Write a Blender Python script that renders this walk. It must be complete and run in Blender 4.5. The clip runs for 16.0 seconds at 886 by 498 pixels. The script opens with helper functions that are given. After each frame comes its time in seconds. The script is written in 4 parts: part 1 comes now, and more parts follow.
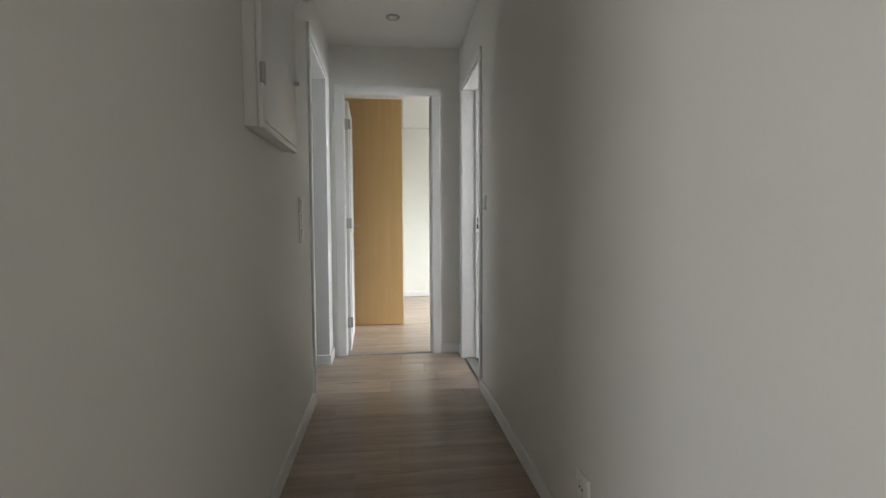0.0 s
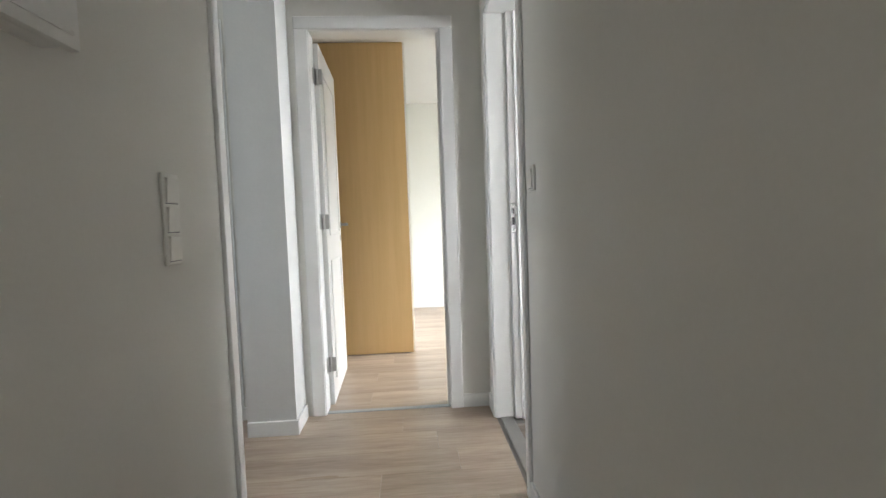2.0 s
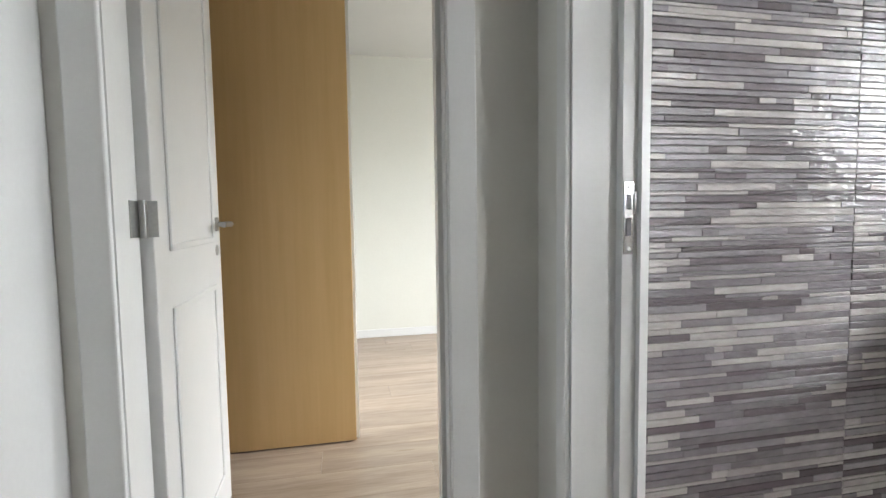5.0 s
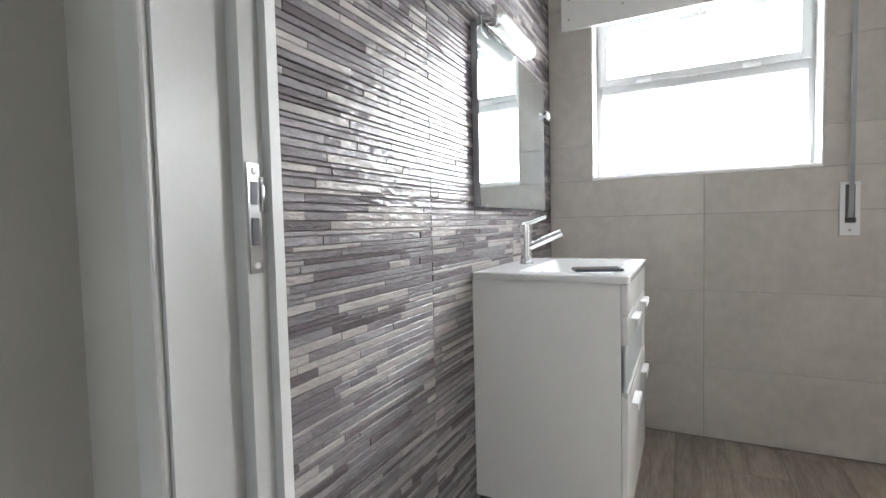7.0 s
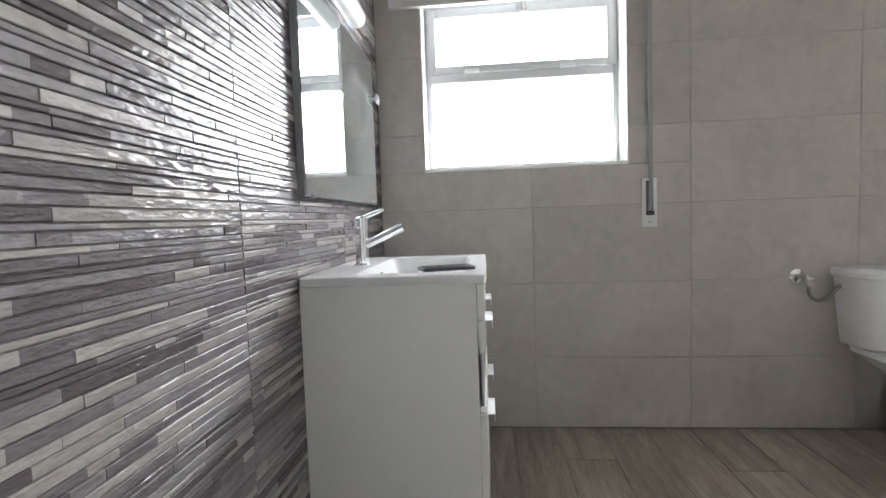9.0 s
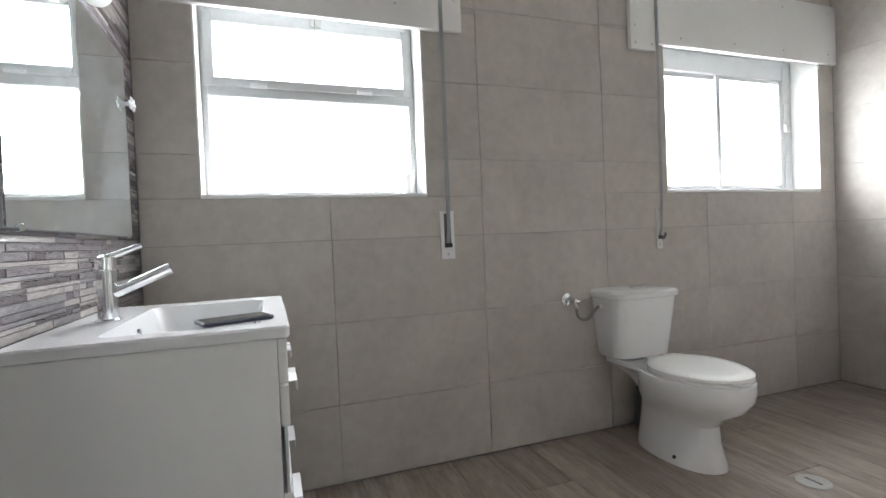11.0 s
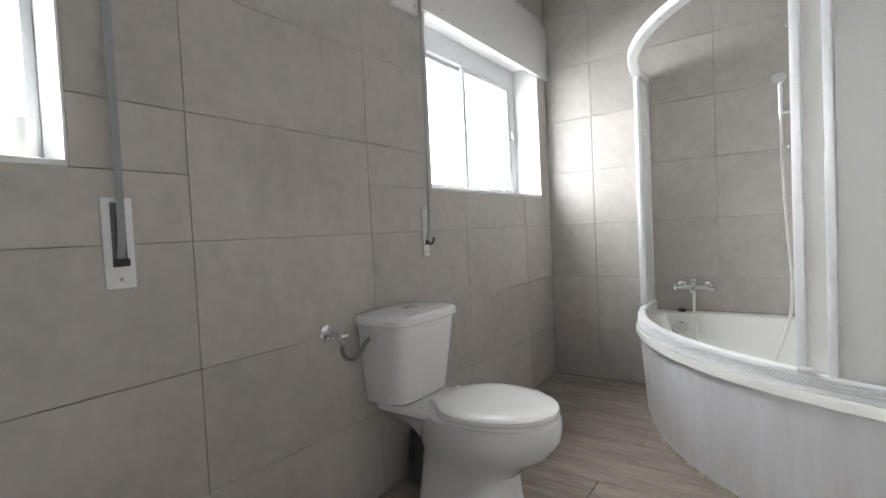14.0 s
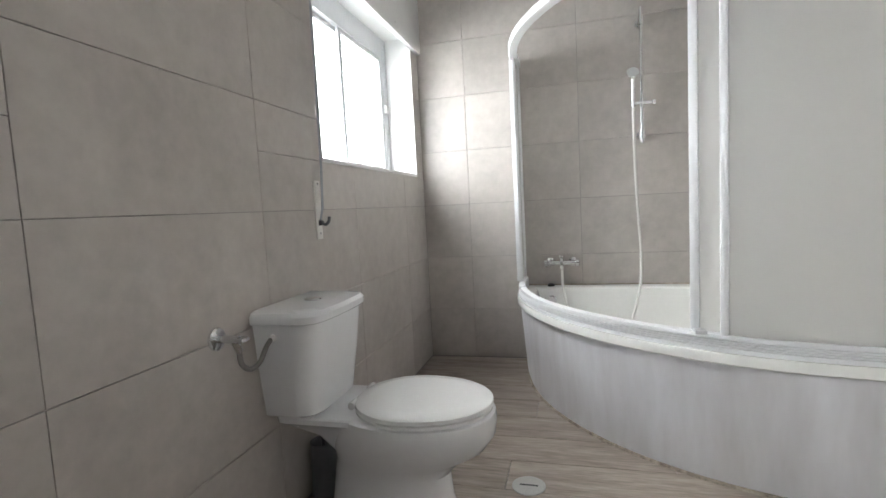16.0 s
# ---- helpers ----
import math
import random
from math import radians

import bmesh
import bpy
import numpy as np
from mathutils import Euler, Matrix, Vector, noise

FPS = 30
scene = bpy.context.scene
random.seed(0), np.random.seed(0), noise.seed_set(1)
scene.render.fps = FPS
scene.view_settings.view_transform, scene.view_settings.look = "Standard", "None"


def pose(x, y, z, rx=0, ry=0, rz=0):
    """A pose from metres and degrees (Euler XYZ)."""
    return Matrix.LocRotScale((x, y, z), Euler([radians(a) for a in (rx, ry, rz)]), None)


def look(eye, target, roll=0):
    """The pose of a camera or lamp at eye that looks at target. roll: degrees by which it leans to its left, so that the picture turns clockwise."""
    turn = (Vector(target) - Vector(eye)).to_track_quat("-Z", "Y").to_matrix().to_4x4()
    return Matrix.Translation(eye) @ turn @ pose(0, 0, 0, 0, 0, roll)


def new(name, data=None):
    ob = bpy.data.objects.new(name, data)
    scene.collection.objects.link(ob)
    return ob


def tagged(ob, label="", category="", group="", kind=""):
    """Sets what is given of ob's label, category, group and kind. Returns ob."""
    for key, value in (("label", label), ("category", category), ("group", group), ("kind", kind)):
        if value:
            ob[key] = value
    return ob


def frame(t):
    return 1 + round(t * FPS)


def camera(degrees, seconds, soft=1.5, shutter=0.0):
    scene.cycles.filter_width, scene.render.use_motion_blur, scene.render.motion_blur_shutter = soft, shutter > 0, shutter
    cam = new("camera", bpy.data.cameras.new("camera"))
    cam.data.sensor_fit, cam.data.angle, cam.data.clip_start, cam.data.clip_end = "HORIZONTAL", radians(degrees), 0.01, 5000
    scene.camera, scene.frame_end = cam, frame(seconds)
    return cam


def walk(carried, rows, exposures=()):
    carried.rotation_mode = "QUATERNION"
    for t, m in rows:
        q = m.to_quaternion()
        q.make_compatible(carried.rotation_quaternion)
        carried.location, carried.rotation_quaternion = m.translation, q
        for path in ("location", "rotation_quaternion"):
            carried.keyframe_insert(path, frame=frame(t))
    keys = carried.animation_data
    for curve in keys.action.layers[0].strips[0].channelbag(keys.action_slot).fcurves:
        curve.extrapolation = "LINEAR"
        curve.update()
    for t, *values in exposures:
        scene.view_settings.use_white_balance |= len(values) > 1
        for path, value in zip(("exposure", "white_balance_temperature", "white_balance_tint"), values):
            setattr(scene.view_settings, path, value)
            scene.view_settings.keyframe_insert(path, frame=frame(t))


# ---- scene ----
cam = camera(85.3, 16.0)
EXPOSURES = [(0, 1.15), (0.5, 1.3), (1.0, 1.48), (2.5, 1.62), (3.2, 1.4), (5.5, 1.08), (7.0, 0.98), (8.5, 0.66), (10.2, 0.6), (12.5, 0.5), (16, 0.55)]
PATH = [
    (0, (-0.074, 0.203, 1.031), (0.157, 2.187, 0.927), -0.3),
    (0.5, (-0.022, 0.517, 1.038), (0.083, 2.51, 0.909), -1.0),
    (1, (0.008, 0.851, 1.022), (0.103, 2.846, 0.927), -0.9),
    (1.5, (0.014, 1.112, 1.026), (0.238, 3.097, 0.92), -1.4),
    (2, (0.092, 1.415, 1.028), (0.225, 3.407, 0.907), -2.0),
    (2.5, (0.105, 1.683, 1.025), (0.096, 3.681, 0.936), -1.1),
    (3, (0.067, 2.024, 1.056), (0.105, 4.021, 0.948), -0.6),
    (3.2, (0.069, 2.132, 1.051), (0.081, 4.129, 0.943), -0.8),
    (5.3, (0.047, 3.015, 1.031), (0.619, 4.927, 0.896), -0.6),
    (5.5, (0.076, 3.069, 1.023), (0.777, 4.938, 0.913), -0.5),
    (6, (0.145, 3.194, 1.021), (1.216, 4.881, 0.941), -0.5),
    (6.5, (0.148, 3.233, 1.014), (1.661, 4.537, 0.919), -0.9),
    (7, (0.156, 3.29, 1.013), (1.941, 4.188, 0.913), -1.4),
    (7.5, (0.165, 3.295, 1.01), (2.076, 3.872, 0.9), -0.9),
    (8, (0.194, 3.336, 1.005), (2.15, 3.74, 0.915), -1.2),
    (8.5, (0.289, 3.393, 0.986), (2.266, 3.676, 0.898), -1.6),
    (9, (0.398, 3.421, 0.996), (2.385, 3.605, 0.873), -2.0),
    (9.5, (0.448, 3.444, 0.99), (2.443, 3.501, 0.867), -2.1),
    (10, (0.496, 3.496, 1.009), (2.469, 3.187, 0.908), -1.7),
    (10.2, (0.511, 3.505, 1.012), (2.457, 3.052, 0.936), -1.8),
    (12.3, (0.832, 3.351, 1.017), (2.633, 2.481, 0.965), -2.2),
    (12.5, (0.899, 3.351, 1.026), (2.641, 2.369, 0.961), -2.0),
    (13, (1.064, 3.311, 1.017), (2.545, 1.968, 0.956), -1.9),
    (13.5, (1.183, 3.273, 1.019), (2.482, 1.754, 0.934), -2.2),
    (14, (1.335, 3.193, 1.028), (2.483, 1.557, 0.957), -2.8),
    (14.5, (1.411, 3.181, 1.037), (2.349, 1.419, 0.921), -2.4),
    (15, (1.517, 3.231, 1.045), (1.998, 1.293, 0.933), -2.2),
    (15.5, (1.625, 3.246, 1.051), (1.887, 1.267, 0.933), -1.9),
    (16, (1.702, 3.152, 1.017), (2.21, 1.225, 0.847), -3.0),
]
walk(cam, [(t, look(eye, target, roll)) for t, eye, target, roll in PATH], EXPOSURES)

# world, lamps
world = bpy.data.worlds.new("world")
scene.world = world
world.use_nodes = True
wn = world.node_tree
sky = wn.nodes.new("ShaderNodeTexSky")
sky.sky_type, sky.sun_disc, sky.sun_elevation, sky.sun_rotation = "NISHITA", False, radians(48), radians(200)
wn.links.new(sky.outputs[0], wn.nodes["Background"].inputs[0])
wn.nodes["Background"].inputs[1].default_value = 0.12


def lamp(name, eye, target, w, h, power, color):
    data = bpy.data.lights.new(name, "AREA")
    data.shape, data.size, data.size_y, data.energy, data.color = "RECTANGLE", w, h, power, color
    ob = new(name, data)
    ob.matrix_world = look(eye, target)
    return ob


DAY = (0.945, 0.97, 1.0)
lamp("daylight_basin_window", (3.40, 3.24, 1.85), (2.40, 3.24, 1.20), 2.2, 1.35, 150, DAY)
lamp("daylight_tub_window", (3.40, 0.02, 1.85), (2.40, 0.02, 1.20), 2.6, 1.35, 172, DAY)
lamp("daylight_bedroom_window", (4.6, 5.2, 3.0), (0.6, 5.75, 0.9), 2.6, 1.3, 72, (0.94, 0.98, 1.0)).data.spread = radians(88)
# added fill from the unseen end of the side hall, brightens pier and door
lamp("fill_side_hall", (-2.45, 3.4, 1.6), (0, 3.4, 1.3), 0.8, 1.2, 2.5, (0.92, 0.96, 1.0))
lamp("daylight_side_room_window", (-3.35, -1.45, 1.5), (0, 0.2, 1.3), 1.7, 1.2, 25, (1.0, 0.985, 0.985))


# ---- materials ----
def mat(name, c1, c2=None, rough=0.5, metal=0.0, scale=2.0, fine=60.0, bump=0.1, rand="", stretch=(1, 1, 1), amount=1.0, rvar=0.1,
        spread=0.0, ramp=None, spec=0.5, bumpscale=None, dist=0.004):
    m = bpy.data.materials.new(name)
    m.use_nodes = True
    n, l = m.node_tree.nodes, m.node_tree.links
    b = n["Principled BSDF"]
    b.inputs["Metallic"].default_value = metal
    b.inputs["Specular IOR Level"].default_value = spec
    c2 = c2 or tuple(v * 0.9 for v in c1)
    geo = n.new("ShaderNodeNewGeometry")
    vec = geo.outputs["Position"]
    chance = None
    if rand == "object":
        chance = n.new("ShaderNodeObjectInfo").outputs["Random"]
    elif rand == "island":
        chance = geo.outputs["Random Per Island"]
    if chance is not None:
        mul = n.new("ShaderNodeMath")
        mul.operation = "MULTIPLY"
        mul.inputs[1].default_value = 37.0
        l.new(chance, mul.inputs[0])
        add = n.new("ShaderNodeVectorMath")
        add.operation = "ADD"
        l.new(vec, add.inputs[0])
        l.new(mul.outputs[0], add.inputs[1])
        vec = add.outputs[0]
    mp = n.new("ShaderNodeMapping")
    mp.inputs["Scale"].default_value = stretch
    l.new(vec, mp.inputs["Vector"])

    def noise_tex(s, detail):
        t = n.new("ShaderNodeTexNoise")
        t.inputs["Scale"].default_value = s
        t.inputs["Detail"].default_value = detail
        t.inputs["Roughness"].default_value = 0.6
        l.new(mp.outputs[0], t.inputs["Vector"])
        return t.outputs["Fac"]

    big, small = noise_tex(scale, 4), noise_tex(fine, 3)
    mixf = n.new("ShaderNodeMix")
    mixf.inputs[0].default_value = 0.4
    l.new(big, mixf.inputs[2])
    l.new(small, mixf.inputs[3])
    rng = n.new("ShaderNodeMapRange")
    rng.inputs[1].default_value, rng.inputs[2].default_value = 0.35, 0.65
    rng.inputs[3].default_value, rng.inputs[4].default_value = 0.0, amount
    l.new(mixf.outputs[0], rng.inputs[0])
    col = n.new("ShaderNodeMix")
    col.data_type = "RGBA"
    col.inputs[6].default_value, col.inputs[7].default_value = (*c1, 1), (*c2, 1)
    l.new(rng.outputs[0], col.inputs[0])
    out = col.outputs[2]
    if ramp and chance is not None:
        r = n.new("ShaderNodeValToRGB")
        r.color_ramp.interpolation = "CONSTANT"
        r.color_ramp.elements[0].position, r.color_ramp.elements[0].color = 0.0, (*ramp[0][1], 1)
        r.color_ramp.elements[1].position, r.color_ramp.elements[1].color = ramp[1][0], (*ramp[1][1], 1)
        for p, c in ramp[2:]:
            r.color_ramp.elements.new(p).color = (*c, 1)
        l.new(chance, r.inputs[0])
        tint = n.new("ShaderNodeMix")
        tint.data_type, tint.blend_type = "RGBA", "MULTIPLY"
        tint.inputs[0].default_value = 1.0
        l.new(out, tint.inputs[6])
        l.new(r.outputs[0], tint.inputs[7])
        out = tint.outputs[2]
    elif spread and chance is not None:
        hsv = n.new("ShaderNodeHueSaturation")
        vr = n.new("ShaderNodeMapRange")
        vr.inputs[3].default_value, vr.inputs[4].default_value = 1 - spread, 1 + spread
        l.new(chance, vr.inputs[0])
        l.new(vr.outputs[0], hsv.inputs["Value"])
        l.new(out, hsv.inputs["Color"])
        out = hsv.outputs[0]
    l.new(out, b.inputs["Base Color"])
    rr = n.new("ShaderNodeMapRange")
    rr.inputs[3].default_value, rr.inputs[4].default_value = max(0.02, rough - rvar), min(1.0, rough + rvar)
    l.new(big, rr.inputs[0])
    l.new(rr.outputs[0], b.inputs["Roughness"])
    if bump:
        bp = n.new("ShaderNodeBump")
        bp.inputs["Strength"].default_value, bp.inputs["Distance"].default_value = bump, dist
        l.new(noise_tex(bumpscale, 2) if bumpscale else small, bp.inputs["Height"])
        l.new(bp.outputs[0], b.inputs["Normal"])
    return m


def glass(name, color, rough, alpha_mix=0.0, ior=1.45):
    m = bpy.data.materials.new(name)
    m.use_nodes = True
    b = m.node_tree.nodes["Principled BSDF"]
    b.inputs["Base Color"].default_value = (*color, 1)
    b.inputs["Roughness"].default_value = rough
    b.inputs["IOR"].default_value = ior
    b.inputs["Transmission Weight"].default_value = 1.0 - alpha_mix
    return m


PAINT = mat("cream_wall_paint", (0.775, 0.765, 0.725), (0.745, 0.735, 0.69), 0.6, scale=1.3, fine=90, bump=0.12, dist=0.002)
PAINT_BED = mat("pale_bedroom_paint", (0.79, 0.785, 0.72), (0.75, 0.745, 0.68), 0.65, scale=1.2, fine=90, bump=0.1, dist=0.002)
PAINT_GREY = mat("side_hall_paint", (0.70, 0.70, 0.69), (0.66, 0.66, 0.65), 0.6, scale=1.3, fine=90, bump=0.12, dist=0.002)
CEIL = mat("ceiling_paint", (0.80, 0.80, 0.78), (0.77, 0.77, 0.75), 0.7, scale=1.5, fine=80, bump=0.08, dist=0.002)
TRIM = mat("white_gloss_woodwork", (0.80, 0.80, 0.79), (0.76, 0.76, 0.75), 0.32, scale=3, fine=120, bump=0.12, dist=0.001)
BEECH = mat("beech_veneer", (0.72, 0.49, 0.235), (0.66, 0.435, 0.195), 0.4, scale=1.6, fine=7, bump=0.03, stretch=(9, 9, 0.35), dist=0.001)
LAMINATE = mat("oak_laminate", (0.44, 0.35, 0.275), (0.26, 0.195, 0.145), 0.32, scale=1.0, fine=9, bump=0.05, rand="object",
               stretch=(0.9, 11, 11), spread=0.10, dist=0.001)
GROUT = mat("grout", (0.27, 0.26, 0.25), None, 0.85, fine=150)
TILE = mat("grey_stone_tile", (0.51, 0.475, 0.44), (0.40, 0.368, 0.34), 0.33, scale=2.6, fine=19, bump=0.10, rand="object", spread=0.04, dist=0.002)
PLANKTILE = mat("wood_look_tile", (0.40, 0.345, 0.295), (0.19, 0.155, 0.125), 0.42, scale=1.3, fine=7, bump=0.15, rand="object",
                stretch=(1.6, 13, 13), spread=0.10, dist=0.0015)
STRIPS = [(0.0, (0.29, 0.268, 0.283)), (0.20, (0.225, 0.203, 0.216)), (0.38, (0.155, 0.134, 0.142)), (0.54, (0.21, 0.188, 0.20)),
          (0.66, (0.45, 0.42, 0.40)), (0.80, (0.41, 0.38, 0.365)), (0.93, (0.13, 0.11, 0.117))]
MOSAIC = mat("slate_strip_mosaic", (1.0, 1.0, 1.0), (0.68, 0.67, 0.68), 0.20, scale=14, fine=70, bump=0.8, rand="object", ramp=STRIPS, bumpscale=75,
             stretch=(0.4, 1, 1), dist=0.005)
MOSAIC_REST = mat("slate_strip_mosaic_far", (1.0, 1.0, 1.0), (0.68, 0.67, 0.68), 0.20, scale=14, fine=70, bump=0.8, rand="island", ramp=STRIPS, bumpscale=75,
                  stretch=(0.4, 1, 1), dist=0.005)
CERAMIC = mat("white_ceramic", (0.80, 0.805, 0.815), (0.775, 0.78, 0.79), 0.10, scale=2, fine=40, bump=0.0, rvar=0.04)
LACQUER = mat("white_lacquer", (0.80, 0.80, 0.79), (0.77, 0.77, 0.76), 0.22, scale=3, fine=60, bump=0.02)
ACRYLIC = mat("stained_white_acrylic", (0.75, 0.755, 0.785), (0.57, 0.56, 0.57), 0.32, scale=1.6, fine=5, bump=0.0, stretch=(2.2, 2.2, 0.45), rvar=0.03)
TUBWHITE = mat("tub_inside_white", (0.80, 0.80, 0.77), (0.76, 0.76, 0.73), 0.2, bump=0.0)
ALU = mat("white_coated_aluminium", (0.80, 0.81, 0.82), (0.74, 0.75, 0.76), 0.3, scale=4, fine=80, bump=0.02)
# white coating greyed in its colour to keep the backlit window frames dim
WINFRAME = mat("darkened_white_coating", (0.60, 0.61, 0.62), (0.54, 0.55, 0.56), 0.35, scale=4, fine=80, bump=0.02)
CHROME = mat("chrome", (0.80, 0.81, 0.82), (0.74, 0.75, 0.76), 0.12, metal=1.0, bump=0.0, rvar=0.05)
STEEL = mat("brushed_steel", (0.52, 0.52, 0.51), (0.42, 0.42, 0.41), 0.42, metal=1.0, fine=150, bump=0.04)
BRAID = mat("braided_hose", (0.34, 0.33, 0.32), (0.22, 0.21, 0.20), 0.4, metal=1.0, fine=400, bump=0.4)
DARK = mat("dark_plastic", (0.03, 0.03, 0.035), (0.05, 0.05, 0.055), 0.4, bump=0.0)
NAVY = mat("navy_case", (0.035, 0.04, 0.065), (0.05, 0.055, 0.08), 0.4, bump=0.0)
GREYPL = mat("dark_grey_plastic", (0.10, 0.10, 0.11), (0.13, 0.13, 0.14), 0.4, bump=0.02)
STRAP = mat("grey_woven_strap", (0.36, 0.38, 0.40), (0.26, 0.28, 0.30), 0.7, fine=300, bump=0.3)
PLASTIC = mat("ivory_switch_plastic", (0.78, 0.77, 0.73), (0.75, 0.74, 0.70), 0.3, bump=0.0)
HOSE = mat("pale_hose", (0.70, 0.69, 0.66), (0.62, 0.61, 0.58), 0.4, bump=0.1, fine=250)
SCREEN = mat("phone_screen", (0.02, 0.025, 0.03), (0.03, 0.035, 0.04), 0.06, bump=0.0)
OPAL = mat("opal_lamp_glass", (0.86, 0.86, 0.84), None, 0.25, bump=0.0)
GRASS = mat("grass", (0.07, 0.13, 0.03), (0.04, 0.08, 0.02), 0.9, scale=1, fine=30)
SILICONE = mat("mildewed_sealant", (0.50, 0.44, 0.36), (0.12, 0.10, 0.08), 0.6, scale=14, fine=60)
CLEAR = glass("window_glass", (0.96, 0.98, 0.97), 0.02)
FROST = glass("frosted_acrylic", (0.93, 0.93, 0.91), 0.55, 0.32)
FROSTPANEL = glass("frosted_drawer_glass", (0.72, 0.76, 0.76), 0.5, 0.6)
MIRROR = bpy.data.materials.new("silvered_mirror")
MIRROR.use_nodes = True
mb = MIRROR.node_tree.nodes["Principled BSDF"]
haze = MIRROR.node_tree.nodes.new("ShaderNodeTexNoise")
haze.inputs["Scale"].default_value, haze.inputs["Detail"].default_value, haze.inputs["Distortion"].default_value = 5.0, 5.0, 1.2
hz = MIRROR.node_tree.nodes.new("ShaderNodeMapRange")
hz.inputs[1].default_value, hz.inputs[2].default_value, hz.inputs[3].default_value, hz.inputs[4].default_value = 0.45, 0.75, 0.015, 0.06
MIRROR.node_tree.links.new(haze.outputs["Fac"], hz.inputs[0])
MIRROR.node_tree.links.new(hz.outputs[0], mb.inputs["Roughness"])
mb.inputs["Base Color"].default_value, mb.inputs["Metallic"].default_value = (0.80, 0.84, 0.84, 1), 1.0
# dried splashes and wiped dust on the glass
mt = MIRROR.node_tree
dust = mt.nodes.new("ShaderNodeBsdfDiffuse")
dust.inputs["Color"].default_value = (0.75, 0.80, 0.82, 1)
spots = mt.nodes.new("ShaderNodeTexNoise")
spots.inputs["Scale"].default_value, spots.inputs["Detail"].default_value = 160.0, 2.0
dots = mt.nodes.new("ShaderNodeMath")
dots.operation = "MULTIPLY"
film = mt.nodes.new("ShaderNodeMapRange")
film.inputs[1].default_value, film.inputs[2].default_value, film.inputs[3].default_value, film.inputs[4].default_value = 0.38, 0.75, 0.03, 0.36
mt.links.new(haze.outputs["Fac"], film.inputs[0])
mt.links.new(film.outputs[0], dots.inputs[0])
mt.links.new(spots.outputs["Fac"], dots.inputs[1])
veil = mt.nodes.new("ShaderNodeMixShader")
mt.links.new(dots.outputs[0], veil.inputs[0])
mt.links.new(mb.outputs[0], veil.inputs[1])
mt.links.new(dust.outputs[0], veil.inputs[2])
mt.links.new(veil.outputs[0], mt.nodes["Material Output"].inputs["Surface"])


# ---- mesh helpers ----
def box(bm, lo, hi, b=0.0, seg=1):
    lo2, hi2 = [min(a, c) for a, c in zip(lo, hi)], [max(a, c) for a, c in zip(lo, hi)]
    m = Matrix.LocRotScale([(a + c) / 2 for a, c in zip(lo2, hi2)], None, [c - a for a, c in zip(lo2, hi2)])
    vs = bmesh.ops.create_cube(bm, size=1, matrix=m)["verts"]
    if b:
        es = {e for v in vs for e in v.link_edges}
        bmesh.ops.bevel(bm, geom=list(es), offset=b, segments=seg, affect="EDGES", profile=0.5)
    return bm


def B(lo, hi, b=0.0, seg=1):
    return box(bmesh.new(), lo, hi, b, seg)


def rod(bm, p, q, r, r2=None, seg=20):
    p, q = Vector(p), Vector(q)
    d = q - p
    m = Matrix.Translation((p + q) / 2) @ d.to_track_quat("Z", "Y").to_matrix().to_4x4()
    bmesh.ops.create_cone(bm, cap_ends=True, segments=seg, radius1=r, radius2=r if r2 is None else r2, depth=d.length, matrix=m)
    return bm


def R(p, q, r, r2=None, seg=20):
    return rod(bmesh.new(), p, q, r, r2, seg)


def lathe(bm, c, profile, axis="Z", seg=28):
    """Turns (radius, height) pairs round an axis through c."""
    turn = {"Z": Matrix(), "X": Matrix.Rotation(radians(90), 4, "Y"), "Y": Matrix.Rotation(radians(-90), 4, "X")}[axis]
    m = Matrix.Translation(c) @ turn
    rings = []
    for r, z in profile:
        rings.append([bm.verts.new(m @ Vector((r * math.cos(2 * math.pi * k / seg), r * math.sin(2 * math.pi * k / seg), z))) for k in range(seg)])
    for a, c2 in zip(rings, rings[1:]):
        for k in range(seg):
            bm.faces.new((a[k], a[(k + 1) % seg], c2[(k + 1) % seg], c2[k]))
    bm.faces.new(rings[0][::-1])
    bm.faces.new(rings[-1])
    return bm


def loft(bm, rings, caps=True):
    vs = [[bm.verts.new(p) for p in ring] for ring in rings]
    n = len(vs[0])
    for a, c in zip(vs, vs[1:]):
        for k in range(n):
            bm.faces.new((a[k], a[(k + 1) % n], c[(k + 1) % n], c[k]))
    if caps:
        bm.faces.new(vs[0][::-1])
        bm.faces.new(vs[-1])
    return bm


def tube(bm, pts, r, seg=10):
    """A round tube along a smooth line through the points."""
    P = [Vector(p) for p in pts]
    line = []
    for i in range(len(P) - 1):
        a, b2, c, d = P[max(i - 1, 0)], P[i], P[i + 1], P[min(i + 2, len(P) - 1)]
        for k in range(6):
            t = k / 6
            line.append(0.5 * ((2 * b2) + (c - a) * t + (2 * a - 5 * b2 + 4 * c - d) * t * t + (3 * b2 - a - 3 * c + d) * t ** 3))
    line.append(P[-1])
    rings = []
    for i, p in enumerate(line):
        d = (line[min(i + 1, len(line) - 1)] - line[max(i - 1, 0)]).normalized()
        q = d.to_track_quat("Z", "Y")
        rings.append([p + q @ Vector((r * math.cos(2 * math.pi * k / seg), r * math.sin(2 * math.pi * k / seg), 0)) for k in range(seg)])
    return loft(bm, rings)


